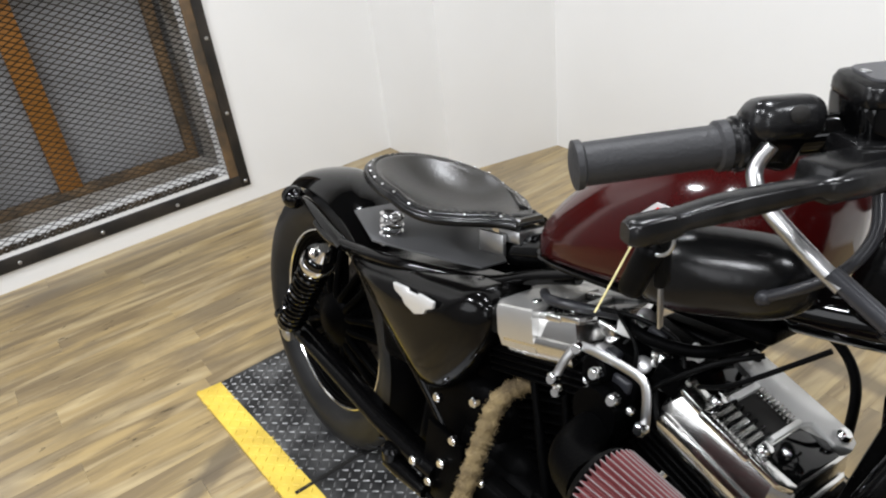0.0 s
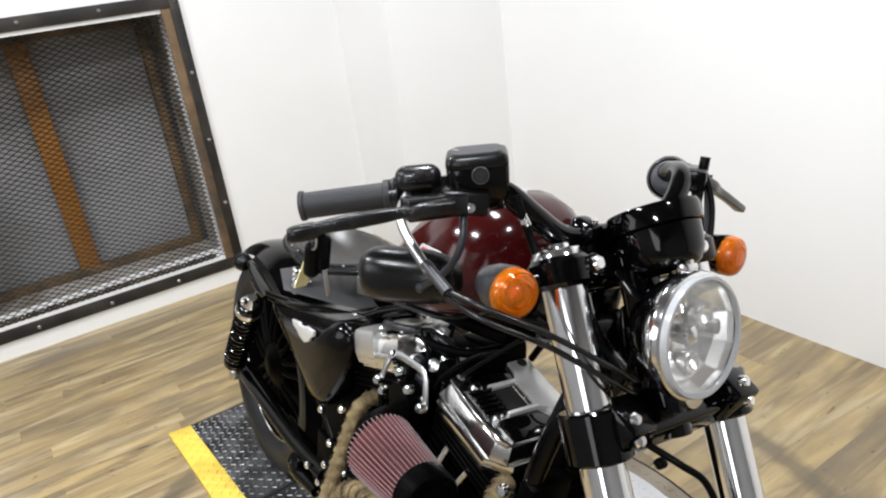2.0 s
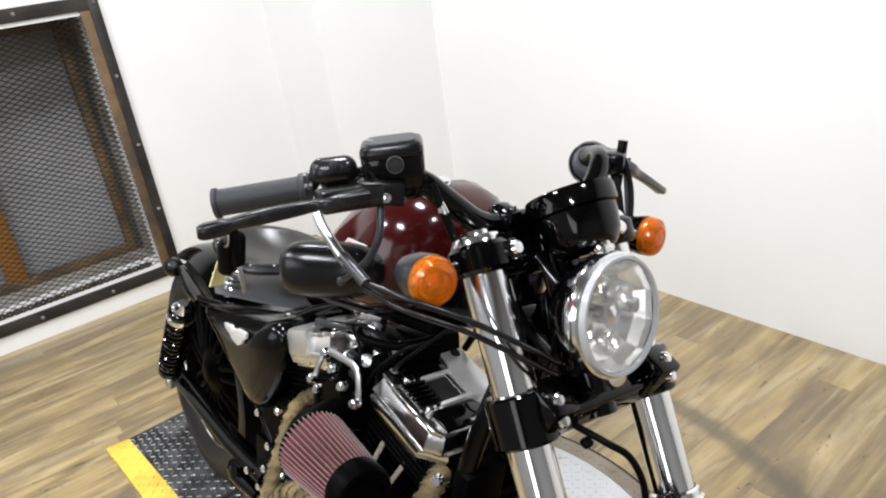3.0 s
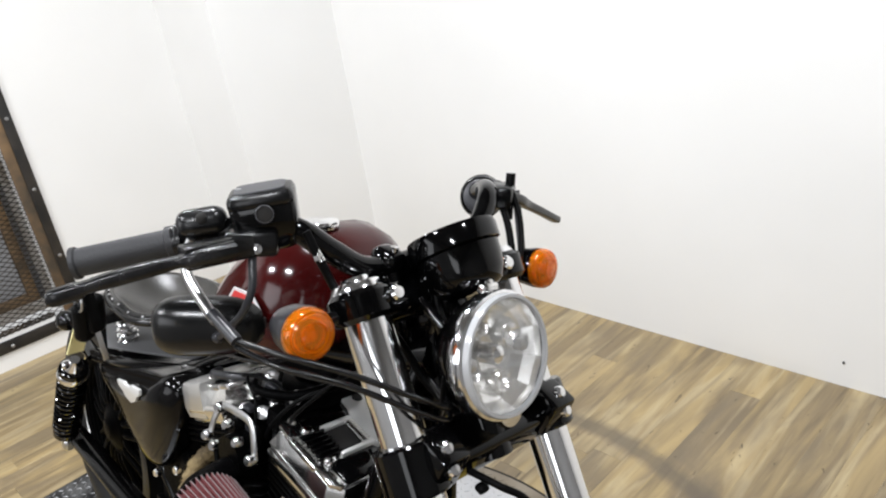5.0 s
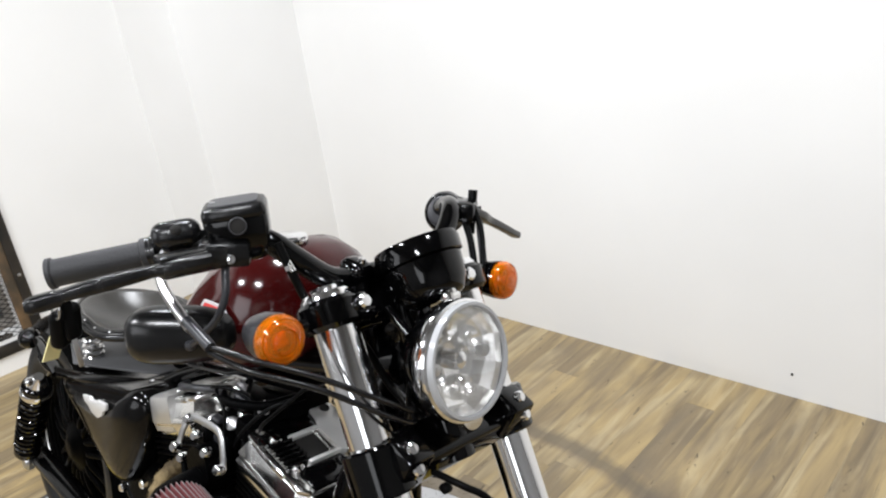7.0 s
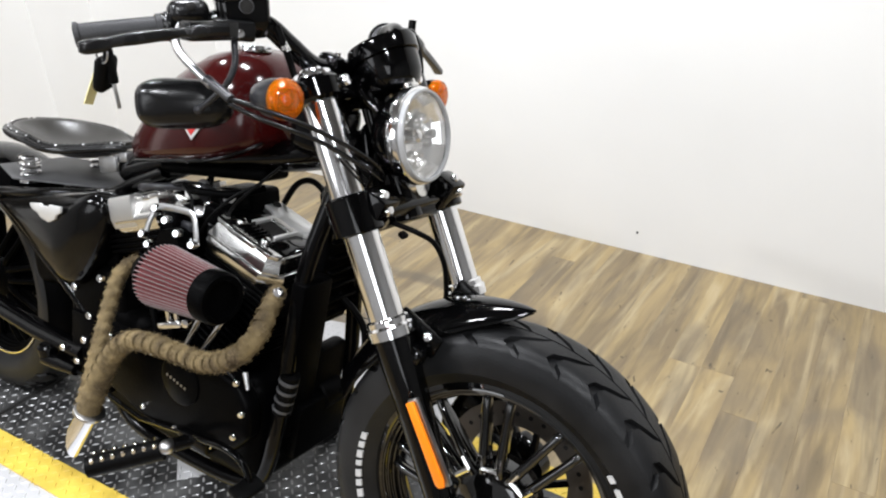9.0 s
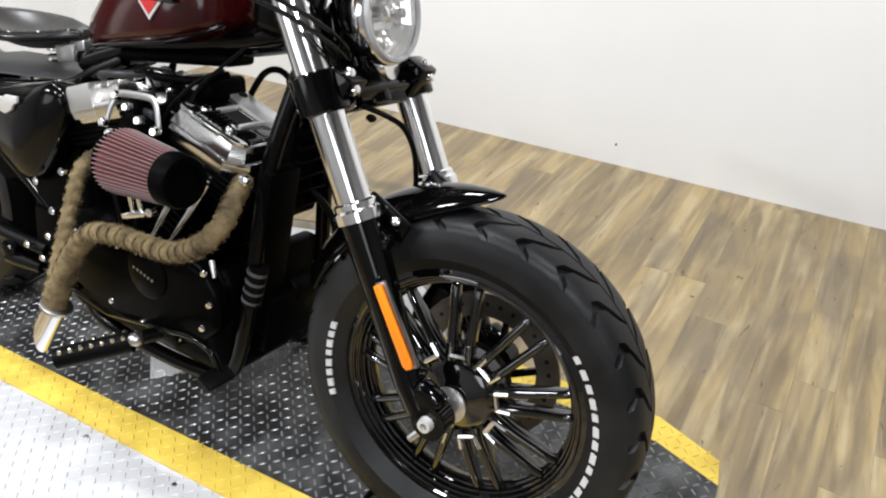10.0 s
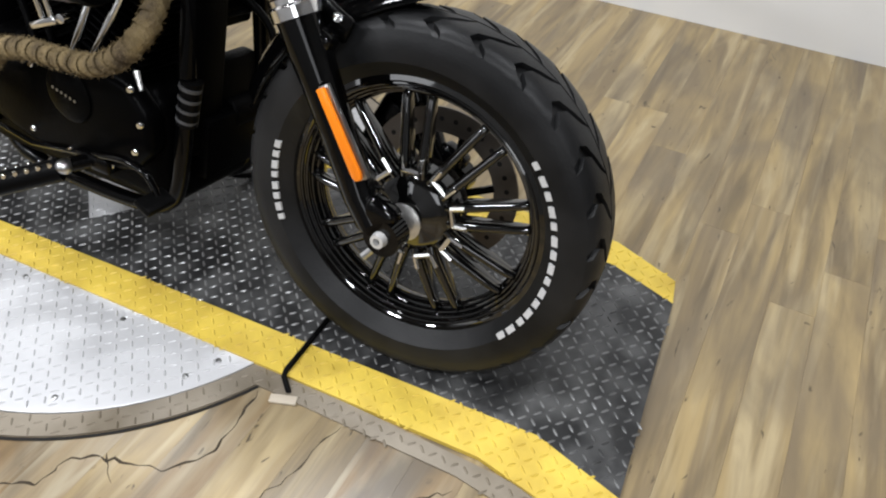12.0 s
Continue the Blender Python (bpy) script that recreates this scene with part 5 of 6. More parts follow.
def smooth_loop(pts, steps):
    """A closed line through the points, rounded between them."""
    n, out = len(pts), []
    for i in range(n):
        p0, p1, p2, p3 = (Vector((*pts[(i + k) % n], 0)) for k in (-1, 0, 1, 2))
        for k in range(steps):
            u = k / steps
            out.append(0.5 * (2 * p1 + (p2 - p0) * u + (2 * p0 - 5 * p1 + 4 * p2 - p3) * u * u + (3 * p1 - p0 - 3 * p2 + p3) * u ** 3))
    return out


def bulged(side):
    """The rounded side tank: its outline drawn in towards a full, convex face."""
    loop = smooth_loop(OUT, 5)
    cx, cz = -1.045, 0.575
    rings = []
    for k in (0.97, 0.995, 1.0, 0.995, 0.98, 0.955, 0.92, 0.87, 0.80, 0.70, 0.58, 0.44, 0.28, 0.12):
        n = len(rings)
        y = (0.02, 0.085)[n] if n < 2 else 0.108 + 0.040 * math.sqrt(1 - k ** 3.4)
        rings.append([(cx + (p.x - cx) * k, side * y, cz + (p.y - cz) * k) for p in loop])
    return Geo().rings(rings)


oil = part("oil_tank", bulged(-1), SATIN_BLACK, bike, "gloss black rounded triangular oil tank", sharp=60)
EM = Matrix.Translation((-1.050, -0.1490, 0.616)) @ Matrix.Diagonal((1.35, 1.1, 0.95, 1)) @ pose(0, 0, 0, 0, -10, 0) @ Matrix(((1, 0, 0, 0), (0, 0, -1, 0), (0, 1, 0, 0), (0, 0, 0, 1)))
part("oil_tank_badge", Geo().prism([(-0.043, 0.014), (-0.012, 0.016), (-0.010, 0.011), (0.010, 0.011), (0.012, 0.016), (0.043, 0.014), (0.040, 0.001), (0.026, -0.006), (0.020, -0.016), (0.0, -0.025), (-0.020, -0.016), (-0.026, -0.006), (-0.040, 0.001)], 0.006, EM, 0.0014), CAST_ALU, oil, "bright winged badge")
part("battery_cover", bulged(1), GLOSS_BLACK, bike, "gloss black side cover", sharp=60)
for s in (-1, 1):
    part("seat_rail", Geo().tube([(-0.82, 0.032 * s, 0.728), (-0.91, 0.040 * s, 0.690), (-0.985, 0.052 * s, 0.652), (-1.07, 0.085 * s, 0.640), (-1.17, 0.118 * s, 0.628), (-1.36, 0.126 * s, 0.597), (-1.44, 0.122 * s, 0.607)], 0.0120, 14, 5), SATIN_BLACK, bike)
    part("lower_rail", Geo().tube([(-1.36, 0.085 * s, 0.572), (-1.20, 0.082 * s, 0.470), (-1.02, 0.090 * s, 0.370), (-0.93, 0.100 * s, 0.25), (-0.86, 0.10 * s, 0.165), (-0.70, 0.10 * s, 0.150), (-0.54, 0.10 * s, 0.158), (-0.475, 0.10 * s, 0.185), (-0.445, 0.10 * s, 0.235), (-0.418, 0.10 * s, 0.355), (-0.398, 0.078 * s, 0.60), (-0.368, 0.050 * s, 0.75), (-0.348, 0.02 * s, 0.84)], 0.0155, 18, 5), BLACK_METAL, bike, "black frame tube")
    part("fender_strut", Geo().tube([(-1.32, 0.128 * s, 0.60), (-1.42, 0.118 * s, 0.612), (-1.52, 0.104 * s, 0.622), (-1.58, 0.096 * s, 0.614)], [0.016, 0.015, 0.012, 0.010], 14, 5, 0.5), GLOSS_BLACK, bike)
    part("rear_signal", Geo().ball((-1.590, 0.104 * s, 0.610 if s < 0 else 0.535), (0.031, 0.026, 0.026), 24), GLOSS_BLACK, bike, "black rear turn signal shell")
    # shock absorber
    a, b = Vector((-1.335, 0.168 * s, 0.592)), Vector((-1.500, 0.162 * s, 0.352))
    d = (b - a)
    L = d.length
    d.normalize()
    u = d.cross(Vector((0, 1, 0))).normalized()
    w = d.cross(u)
    sh = part("shock_absorber", Geo().lathe([(0.012, 0.0), (0.020, 0.012), (0.031, 0.018), (0.032, 0.050), (0.022, 0.055), (0.022, L - 0.03), (0.030, L - 0.026), (0.030, L - 0.010), (0.010, L)], a, d, 28), GLOSS_BLACK, bike, "black coil-over rear shock")
    coil = [a + d * (0.055 + (L - 0.085) * t) + (u * math.cos(24 * math.pi * t) + w * math.sin(24 * math.pi * t)) * 0.0285 for t in (k / 240 for k in range(241))]
    part("coil", Geo().tube(coil, 0.0042, 8), GLOSS_BLACK, sh)
    part("shock_top", Geo().lathe([(0.011, -0.012), (0.016, -0.004), (0.020, 0.010), (0.024, 0.018)], a, d, 24), CHROME, sh, "chrome upper shock cap")
    part("preload_ring", Geo().lathe([(0.032, 0.030), (0.034, 0.033), (0.034, 0.044), (0.032, 0.048)], a, d, 28), POLISHED, sh)
    part("shock_bolt", Geo().lathe([(0.010, 0), (0.010, 0.012), (0.006, 0.016), (0.001, 0.016)], b + Vector((0, 0.01 * s, 0.0)), (0, s, 0), 12), CHROME, sh)
    part("shock_bolt", Geo().lathe([(0.010, 0), (0.010, 0.012), (0.006, 0.016), (0.001, 0.016)], a + Vector((0.0, 0.01 * s, 0.0)), (0, s, 0), 12), CHROME, sh)
    part("swingarm", Geo().tube([(-0.98, 0.125 * s, 0.300), (-1.15, 0.130 * s, 0.300), (-1.45, 0.130 * s, 0.322), (-1.60, 0.130 * s, 0.322)], [0.026, 0.026, 0.026, 0.024], 14, 3, 0.75), BLACK_METAL, bike, "black swingarm tube")
    part("axle_adjuster", Geo().lathe([(0.021, 0), (0.021, 0.012), (0.014, 0.018), (0.001, 0.018)], (-1.518, 0.150 * s, 0.318), (0, s, 0), 16), STEEL, bike)
part("rear_fender", fender(RW, 0.354, 0.090, radians(50), radians(112), 26, 0.0), GLOSS_BLACK, bike, "chopped gloss black rear fender")
part("inner_fender", fender(RW, 0.336, 0.078, radians(-28), radians(52), 24, 0.0), ENGINE_BLACK, bike, "black inner fender ahead of the rear wheel")
part("belt_pulley", Geo().lathe([(0.10, 0.085), (0.105, 0.087), (0.105, 0.110), (0.10, 0.112), (0.03, 0.10)], (-1.518, 0, 0.318), (0, 1, 0), 48), ENGINE_BLACK, bike)
part("drive_belt", Geo().tube([(-1.518, 0.098, 0.425), (-0.98, 0.098, 0.385)], 0.012, 8, 0, 0.25).tube([(-1.518, 0.098, 0.211), (-0.98, 0.098, 0.255)], 0.012, 8, 0, 0.25), MATTE_BLACK, bike)
part("side_stand", Geo().tube([(-0.62, 0.13, 0.16), (-0.60, 0.20, 0.085), (-0.575, 0.262, 0.066)], 0.011, 12, 4), GLOSS_BLACK, bike)

# ---- engine ----
CK = Vector((-0.675, 0, 0.300))
case = Geo().box((-0.70, 0, 0.290), (0.50, 0.25, 0.235), (0, 0, 0), 0.045, 4).box((-0.885, 0.0, 0.33), (0.18, 0.22, 0.20), (0, 0, 0), 0.04, 3)
eng = part("engine_case", case, ENGINE_BLACK, bike, "black V-twin crankcase")
COVER = [(-0.215, -0.075), (-0.10, -0.105), (0.06, -0.108), (0.155, -0.085), (0.205, -0.035), (0.205, 0.030), (0.165, 0.075), (0.09, 0.095), (0.02, 0.080), (-0.08, 0.055), (-0.20, 0.050), (-0.235, 0.0)]
CM = Matrix.Translation((-0.645, -0.118, 0.350)) @ Matrix(((1, 0, 0, 0), (0, 0, -1, 0), (0, 1, 0, 0), (0, 0, 0, 1)))
part("gear_cover", Geo().prism(COVER, 0.042, CM, 0.014, 4), COVER_BLACK, bike, "black ribbed gearcase cover", sharp=50)
part("cover_disc", Geo().lathe([(0.052, 0.0), (0.052, 0.004), (0.044, 0.008), (0.001, 0.009)], (-0.620, -0.159, 0.375), (0, -1, 0), 40), COVER_BLACK, bike)
g = Geo()
for k in range(6):
    g.box((-0.648 + k * 0.010, -0.169, 0.381 - k * 0.0025), (0.004, 0.0015, 0.005), bevel=0)
part("cover_mark", g, STEEL, bike, "small worn cast marks")
bolt2 = mesh_of("cover_bolt", Geo().lathe([(0.0065, 0), (0.0065, 0.004), (0.0045, 0.007), (0.001, 0.0072)], axis=(0, -1, 0), segs=12), CHROME)
for x, z in ((-0.467, 0.424), (-0.455, 0.365), (-0.475, 0.310), (-0.540, 0.263), (-0.640, 0.262), (-0.735, 0.275), (-0.86, 0.300), (-0.84, 0.395), (-0.705, 0.405), (-0.555, 0.440), (-0.655, 0.352), (-0.585, 0.392)):
    ob = new("cover_bolt", bolt2)
    ob.parent, ob.location = bike, (x, -0.159 if x > -0.8 else -0.155, z)
for s, nm in ((1, "front"), (-1, "rear")):
    ax = Vector((math.sin(radians(24)) * s, 0, math.cos(radians(24))))
    tl = math.degrees(math.atan2(ax.x, ax.z))
    cyl = part("cylinder", Geo().lathe([(0.072, 0.10), (0.072, 0.33)], CK, ax, 36), ENGINE_BLACK, eng, "black finned cylinder")
    g = Geo()
    for k in range(11):
        h = 0.125 + k * 0.0165
        c = CK + ax * h
        wide = 0.160 + 0.003 * k
        g.box(tuple(c), (wide, 0.165, 0.0045), (0, tl, 0), 0.002, 1)
    part("cooling_fin", g, ENGINE_BLACK, cyl, kind="stuff")
    top = CK + ax * 0.38 + Vector((0.004 * s, 0, -0.008 if s > 0 else 0.004))
    tl = tl * 0.72
    H0 = pose(*top, 0, tl, 0) @ Matrix.Translation((0, 0, -0.38))

    def at(u, y, h):
        return tuple(H0 @ Vector((u, y, h)))

    def block(g, u, y, h, su, sy, sh, bevel=0.003, segs=3):
        return g.box(at(u, y, h), (su, sy, sh), (0, tl, 0), bevel, segs)

    hd = part("cylinder_head", block(Geo(), 0, -0.012, 0.326, 0.178, 0.165, 0.056, 0.008), ENGINE_BLACK, eng)
    fins = Geo()
    for k in range(4):
        block(fins, 0.004 * s, -0.022, 0.304 + 0.011 * k, 0.196 + 0.002 * k, 0.158, 0.0052, 0.002, 1)
    part("head_fin", fins, ENGINE_BLACK, hd, kind="stuff")
    # lower box with a broad bevel, upper cover set back on it, both longer towards the outer end
    lo_plan = [(-0.110, -0.050), (-0.086, -0.112), (0.050, -0.112), (0.082, -0.076), (0.080, 0.044), (0.060, 0.074), (-0.088, 0.074), (-0.110, 0.046)]
    up_plan = [(-0.108, -0.048), (-0.086, -0.098), (0.048, -0.098), (0.068, -0.080), (0.068, 0.042), (0.050, 0.066), (-0.088, 0.066), (-0.108, 0.044)]

    def stack(g, plan, levels):
        return g.rings([[at((-0.008 + (u + 0.008) * k) * s, (y + 0.018) * k - 0.018, h) for u, y in plan] for h, k in levels])

    body = stack(Geo(), lo_plan, ((0.342, 0.90), (0.346, 0.93), (0.364, 1.0), (0.370, 1.0), (0.376, 0.975), (0.377, 0.93)))
    if s < 0:
        block(body, 0.110, -0.012, 0.366, 0.040, 0.110, 0.044, 0.014, 5)
    lowbox = part("rocker_box", body, POLISHED, eng, "polished faceted rocker box", sharp=24)
    part("upper_cover", stack(Geo(), up_plan, ((0.376, 1.08), (0.380, 1.075), (0.398, 0.99), (0.403, 0.965), (0.4045, 0.93))), POLISHED, lowbox, "polished rocker cover", sharp=24)

    def slab(pts, h0, h1, bevel=0.0012):
        return Geo().prism([(u * s, y) for u, y in (pts if s > 0 else pts[::-1])], h1 - h0, H0 @ Matrix.Translation((0, 0, h0)), bevel)

    rail = slab([(-0.100, -0.070), (-0.088, -0.094), (-0.056, -0.096), (-0.052, -0.074), (-0.060, -0.066), (-0.094, -0.062)], 0.402, 0.4115)
    rail.prism([(u * s, y) for u, y in [(0.010, -0.094), (0.050, -0.095), (0.064, -0.084), (0.062, -0.074), (0.014, -0.078)][::s]], 0.0085, H0 @ Matrix.Translation((0, 0, 0.402)), 0.0012)
    block(rail, -0.022 * s, -0.091, 0.405, 0.070, 0.012, 0.010, 0.002, 2)
    part("near_rail", rail, POLISHED, lowbox, "polished rocker cover rail")
    if s < 0:
        part("near_block", stack(Geo(), [(-0.016, -0.050), (-0.016, -0.113), (0.060, -0.113), (0.094, -0.078), (0.094, 0.030), (-0.016, 0.030)], ((0.352, 0.96), (0.372, 1.0), (0.408, 0.985), (0.414, 0.965), (0.416, 0.94))), SATIN_ALU, lowbox, "pale satin block at the end of the cover", sharp=24)
    # black here paints in the dark reflection on the polished cover top
    part("smooth_panel", slab([(-0.104, -0.056), (-0.062, -0.062), (-0.056, 0.018), (-0.070, 0.024), (-0.104, 0.030)], 0.4035, 0.4075), GLOSS_BLACK, lowbox, "dark glossy panel of the cover")
    part("end_panel", slab([(0.014, -0.072), (0.060, -0.070), (0.062, 0.022), (0.040, 0.026), (0.014, 0.010)], 0.4035, 0.4085, 0.002), GLOSS_BLACK, lowbox, "dark glossy panel of the cover")
    far = slab([(-0.106, 0.040), (-0.092, 0.026), (-0.068, 0.024), (-0.050, 0.014), (0.010, 0.010), (0.018, 0.030), (0.050, 0.026), (0.066, 0.040), (0.062, 0.058), (0.046, 0.068), (-0.088, 0.070), (-0.104, 0.060)], 0.4035, 0.4125, 0.0015)
    block(far, -0.051 * s, -0.014, 0.4085, 0.009, 0.056, 0.009, 0.002, 2)
    block(far, 0.009 * s, -0.014, 0.4085, 0.007, 0.062, 0.009, 0.002, 2)
    part("far_plate", far, CAST_ALU, lowbox, "satin cast rocker cover plate", kind="stuff")
    g = Geo()
    block(g, -0.021 * s, -0.014, 0.4050, 0.052, 0.052, 0.003, 0.001, 1)
    part("cover_recess", g, GAP_DARK, lowbox)
    g = Geo()
    for k in range(6):
        block(g, (-0.047 + k * 0.0102) * s, -0.060, 0.408, 0.0046, 0.042, 0.011, 0.0012, 1)
    part("black_rib", g, BLACK_METAL, lowbox, kind="stuff")
    g, g2 = Geo(), Geo()
    for k in range(11):
        block(g, (-0.052 + k * 0.0058) * s, -0.088, 0.4055, 0.0040, 0.018, 0.010, 0.0014, 1)
    for k in range(9):
        block(g2, (-0.043 + k * 0.0056) * s, 0.006, 0.4095, 0.0034, 0.016, 0.010, 0.0012, 1)
    part("cover_rib", g, POLISHED, lowbox, kind="stuff")
    part("plate_rib", g2, POLISHED, lowbox, kind="stuff")
    for u, y, h in ((-0.057, -0.064, 0.408), (0.014, -0.070, 0.408), (0.048, 0.045, 0.4125)):
        part("rocker_bolt", Geo().lathe([(0.0100, 0), (0.0100, 0.005), (0.0072, 0.010), (0.001, 0.0115)], at(u * s, y, h), ax, 16), CHROME, lowbox)
    part("bolt_hole", Geo().lathe([(0.0095, 0.0), (0.0075, 0.003), (0.001, 0.0031)], at(-0.083 * s, 0.052, 0.4125), ax, 16), GAP_DARK, lowbox)
    for k, q in enumerate((-0.028, 0.030)):
        p0 = CK + Vector((0.045 * s + q * 0.8, -0.118, 0.125))
        p1 = CK + ax * 0.345 + Vector((q * 1.25, -0.082, 0))
        part("pushrod_tube", Geo().tube([p0, p0 * 0.55 + p1 * 0.45, p0 * 0.5 + p1 * 0.5, p1], [0.0075, 0.0075, 0.006, 0.006], 14), CHROME if s > 0 else ENGINE_BLACK, eng, "slim pushrod tube")
        part("tappet_block", Geo().box(tuple(p0 + Vector((0, 0.01, -0.012))), (0.045, 0.045, 0.026), (0, 0, 0), 0.006), ENGINE_BLACK, eng)
    part("spark_cable", Geo().tube([CK + ax * 0.33 + Vector((-0.05 * s, -0.075, 0)), CK + ax * 0.36 + Vector((-0.085 * s, -0.09, 0.0)), (-0.675 + 0.02 * s, -0.06, 0.70), (-0.69, -0.02, 0.75)], 0.0042, 8, 6), MATTE_BLACK, eng)
# intake between the cylinders
part("throttle_body", Geo().lathe([(0.030, 0.0), (0.034, 0.03), (0.030, 0.06), (0.034, 0.075), (0.034, 0.11)], (-0.675, -0.03, 0.625), (0, -1, 0), 28).box((-0.675, -0.075, 0.655), (0.06, 0.05, 0.04), (0, 0, 0), 0.006), ENGINE_BLACK, eng)
part("intake_elbow", Geo().tube([(-0.672, -0.10, 0.600), (-0.668, -0.155, 0.598), (-0.640, -0.205, 0.604), (-0.590, -0.228, 0.615)], [0.026, 0.028, 0.031, 0.035], 24, 5), ENGINE_BLACK, eng)
part("filter_bracket", Geo().box((-0.606, -0.188, 0.505), (0.066, 0.018, 0.013), (0, -20, 0), 0.004, 2).tube([(-0.612, -0.188, 0.505), (-0.616, -0.195, 0.560)], 0.0042, 10).tube([(-0.590, -0.188, 0.512), (-0.594, -0.195, 0.565)], 0.0042, 10).lathe([(0.0075, 0), (0.0075, 0.012), (0.001, 0.013)], (-0.563, -0.185, 0.522), (0.2, -1, 0), 12), CHROME, eng, "bright bracket under the air filter")
part("fuel_rail", Geo().box((-0.66, -0.03, 0.705), (0.12, 0.06, 0.03), (0, 0, 0), 0.008).box((-0.62, -0.075, 0.690), (0.035, 0.03, 0.035), (0, 12, 8), 0.005).tube([(-0.72, -0.05, 0.72), (-0.66, -0.09, 0.73), (-0.60, -0.06, 0.73), (-0.57, 0.0, 0.74)], 0.008, 10, 5), ENGINE_BLACK, eng)
part("breather_tube", Geo().tube([(-0.748, -0.132, 0.640), (-0.742, -0.126, 0.665), (-0.733, -0.119, 0.684), (-0.715, -0.119, 0.692), (-0.670, -0.121, 0.697), (-0.632, -0.124, 0.699), (-0.617, -0.126, 0.690), (-0.608, -0.130, 0.662), (-0.606, -0.131, 0.645)], 0.0066, 14, 5, 0.55), STEEL, bike, "bent steel breather bracket")
for p in ((-0.748, -0.134, 0.634), (-0.606, -0.134, 0.646), (-0.728, -0.118, 0.686), (-0.690, -0.125, 0.672), (-0.655, -0.128, 0.655), (-0.745, -0.125, 0.612)):
    part("banjo_bolt", Geo().lathe([(0.009, 0), (0.009, 0.010), (0.006, 0.014), (0.001, 0.014)], p, (0.2, -1, 0.2), 12), CHROME, bike)
part("intake_manifold", Geo().box((-0.675, -0.005, 0.640), (0.13, 0.10, 0.09), (0, 0, 0), 0.02, 3).box((-0.68, -0.055, 0.665), (0.075, 0.05, 0.05), (0, 4, 6), 0.008, 2).box((-0.645, 0.03, 0.70), (0.10, 0.09, 0.05), (0, -6, 0), 0.012, 3).lathe([(0.022, 0), (0.022, 0.03), (0.018, 0.034), (0.001, 0.034)], (-0.70, -0.085, 0.66), (-0.1, -1, 0.1), 18), ENGINE_BLACK, bike, "black intake castings between the cylinders")
for x, y, z, sx, sy, sz, yaw, m in ((-0.735, -0.050, 0.690, 0.036, 0.030, 0.030, 10, POLISHED), (-0.700, -0.060, 0.712, 0.030, 0.024, 0.022, -14, CAST_ALU), (-0.660, -0.062, 0.722, 0.024, 0.020, 0.030, 22, DARK_GREY),
                                     (-0.700, -0.085, 0.676, 0.022, 0.018, 0.026, 8, DARK_GREY), (-0.640, -0.070, 0.700, 0.026, 0.022, 0.022, -20, POLISHED), (-0.612, -0.050, 0.716, 0.020, 0.020, 0.028, 30, CAST_ALU), (-0.668, -0.098, 0.660, 0.030, 0.016, 0.020, 0, DARK_GREY)):
    part("intake_fitting", Geo().box((x, y, z), (sx, sy, sz), (yaw * 0.6, yaw, yaw), 0.005, 3), m, bike)
for x, y, z, r in ((-0.722, -0.078, 0.668, 0.012), (-0.655, -0.085, 0.690, 0.010), (-0.690, -0.045, 0.728, 0.011), (-0.625, -0.078, 0.678, 0.009)):
    part("hose_clamp", Geo().lathe([(r, -0.004), (r + 0.0015, -0.003), (r + 0.0015, 0.003), (r, 0.004)], (x, y, z), (0.4, -0.6, 0.5), 20), STEEL, bike)
for line, r in (([(-0.770, -0.05, 0.705), (-0.73, -0.075, 0.728), (-0.68, -0.07, 0.738), (-0.63, -0.06, 0.728), (-0.605, -0.07, 0.695)], 0.0034), ([(-0.745, -0.04, 0.715), (-0.70, -0.085, 0.735), (-0.665, -0.092, 0.712), (-0.655, -0.10, 0.675)], 0.0028),
                ([(-0.655, -0.085, 0.640), (-0.62, -0.09, 0.685), (-0.57, -0.075, 0.735), (-0.53, -0.05, 0.760)], 0.0036), ([(-0.86, -0.055, 0.690), (-0.82, -0.085, 0.705), (-0.77, -0.080, 0.715), (-0.72, -0.055, 0.720)], 0.0075)):
    part("engine_hose", Geo().tube(line, r, 10, 6), MATTE_BLACK if r < 0.005 else DARK_GREY, bike)
for p in ((-0.760, -0.095, 0.648), (-0.715, -0.105, 0.640), (-0.700, -0.112, 0.612), (-0.640, -0.110, 0.640), (-0.662, -0.118, 0.622)):
    part("intake_bolt", Geo().lathe([(0.0068, 0), (0.0068, 0.007), (0.0045, 0.010), (0.001, 0.0102)], p, (0.15, -1, 0.3), 12), CHROME, bike)
part("coil_cover", Geo().box((-0.68, -0.005, 0.758), (0.30, 0.070, 0.026), (0, -7, 0), 0.010, 3), ENGINE_BLACK, bike)
part("thin_cable", Geo().tube([(-0.58, -0.08, 0.70), (-0.53, -0.10, 0.74), (-0.46, -0.07, 0.81)], 0.003, 8, 6), MATTE_BLACK, bike)
part("coolant_hose", Geo().tube([(-0.60, 0.085, 0.690), (-0.572, 0.092, 0.735), (-0.535, 0.095, 0.748), (-0.498, 0.095, 0.728), (-0.476, 0.092, 0.690), (-0.468, 0.09, 0.62)], 0.0065, 10, 6), MATTE_BLACK, bike, "black hose arched over the engine")
part("frame_backbone", Geo().tube([(-0.33, 0, 0.86), (-0.50, 0, 0.815), (-0.80, 0, 0.755), (-0.98, 0, 0.70)], 0.030, 16, 4), GLOSS_BLACK, bike)
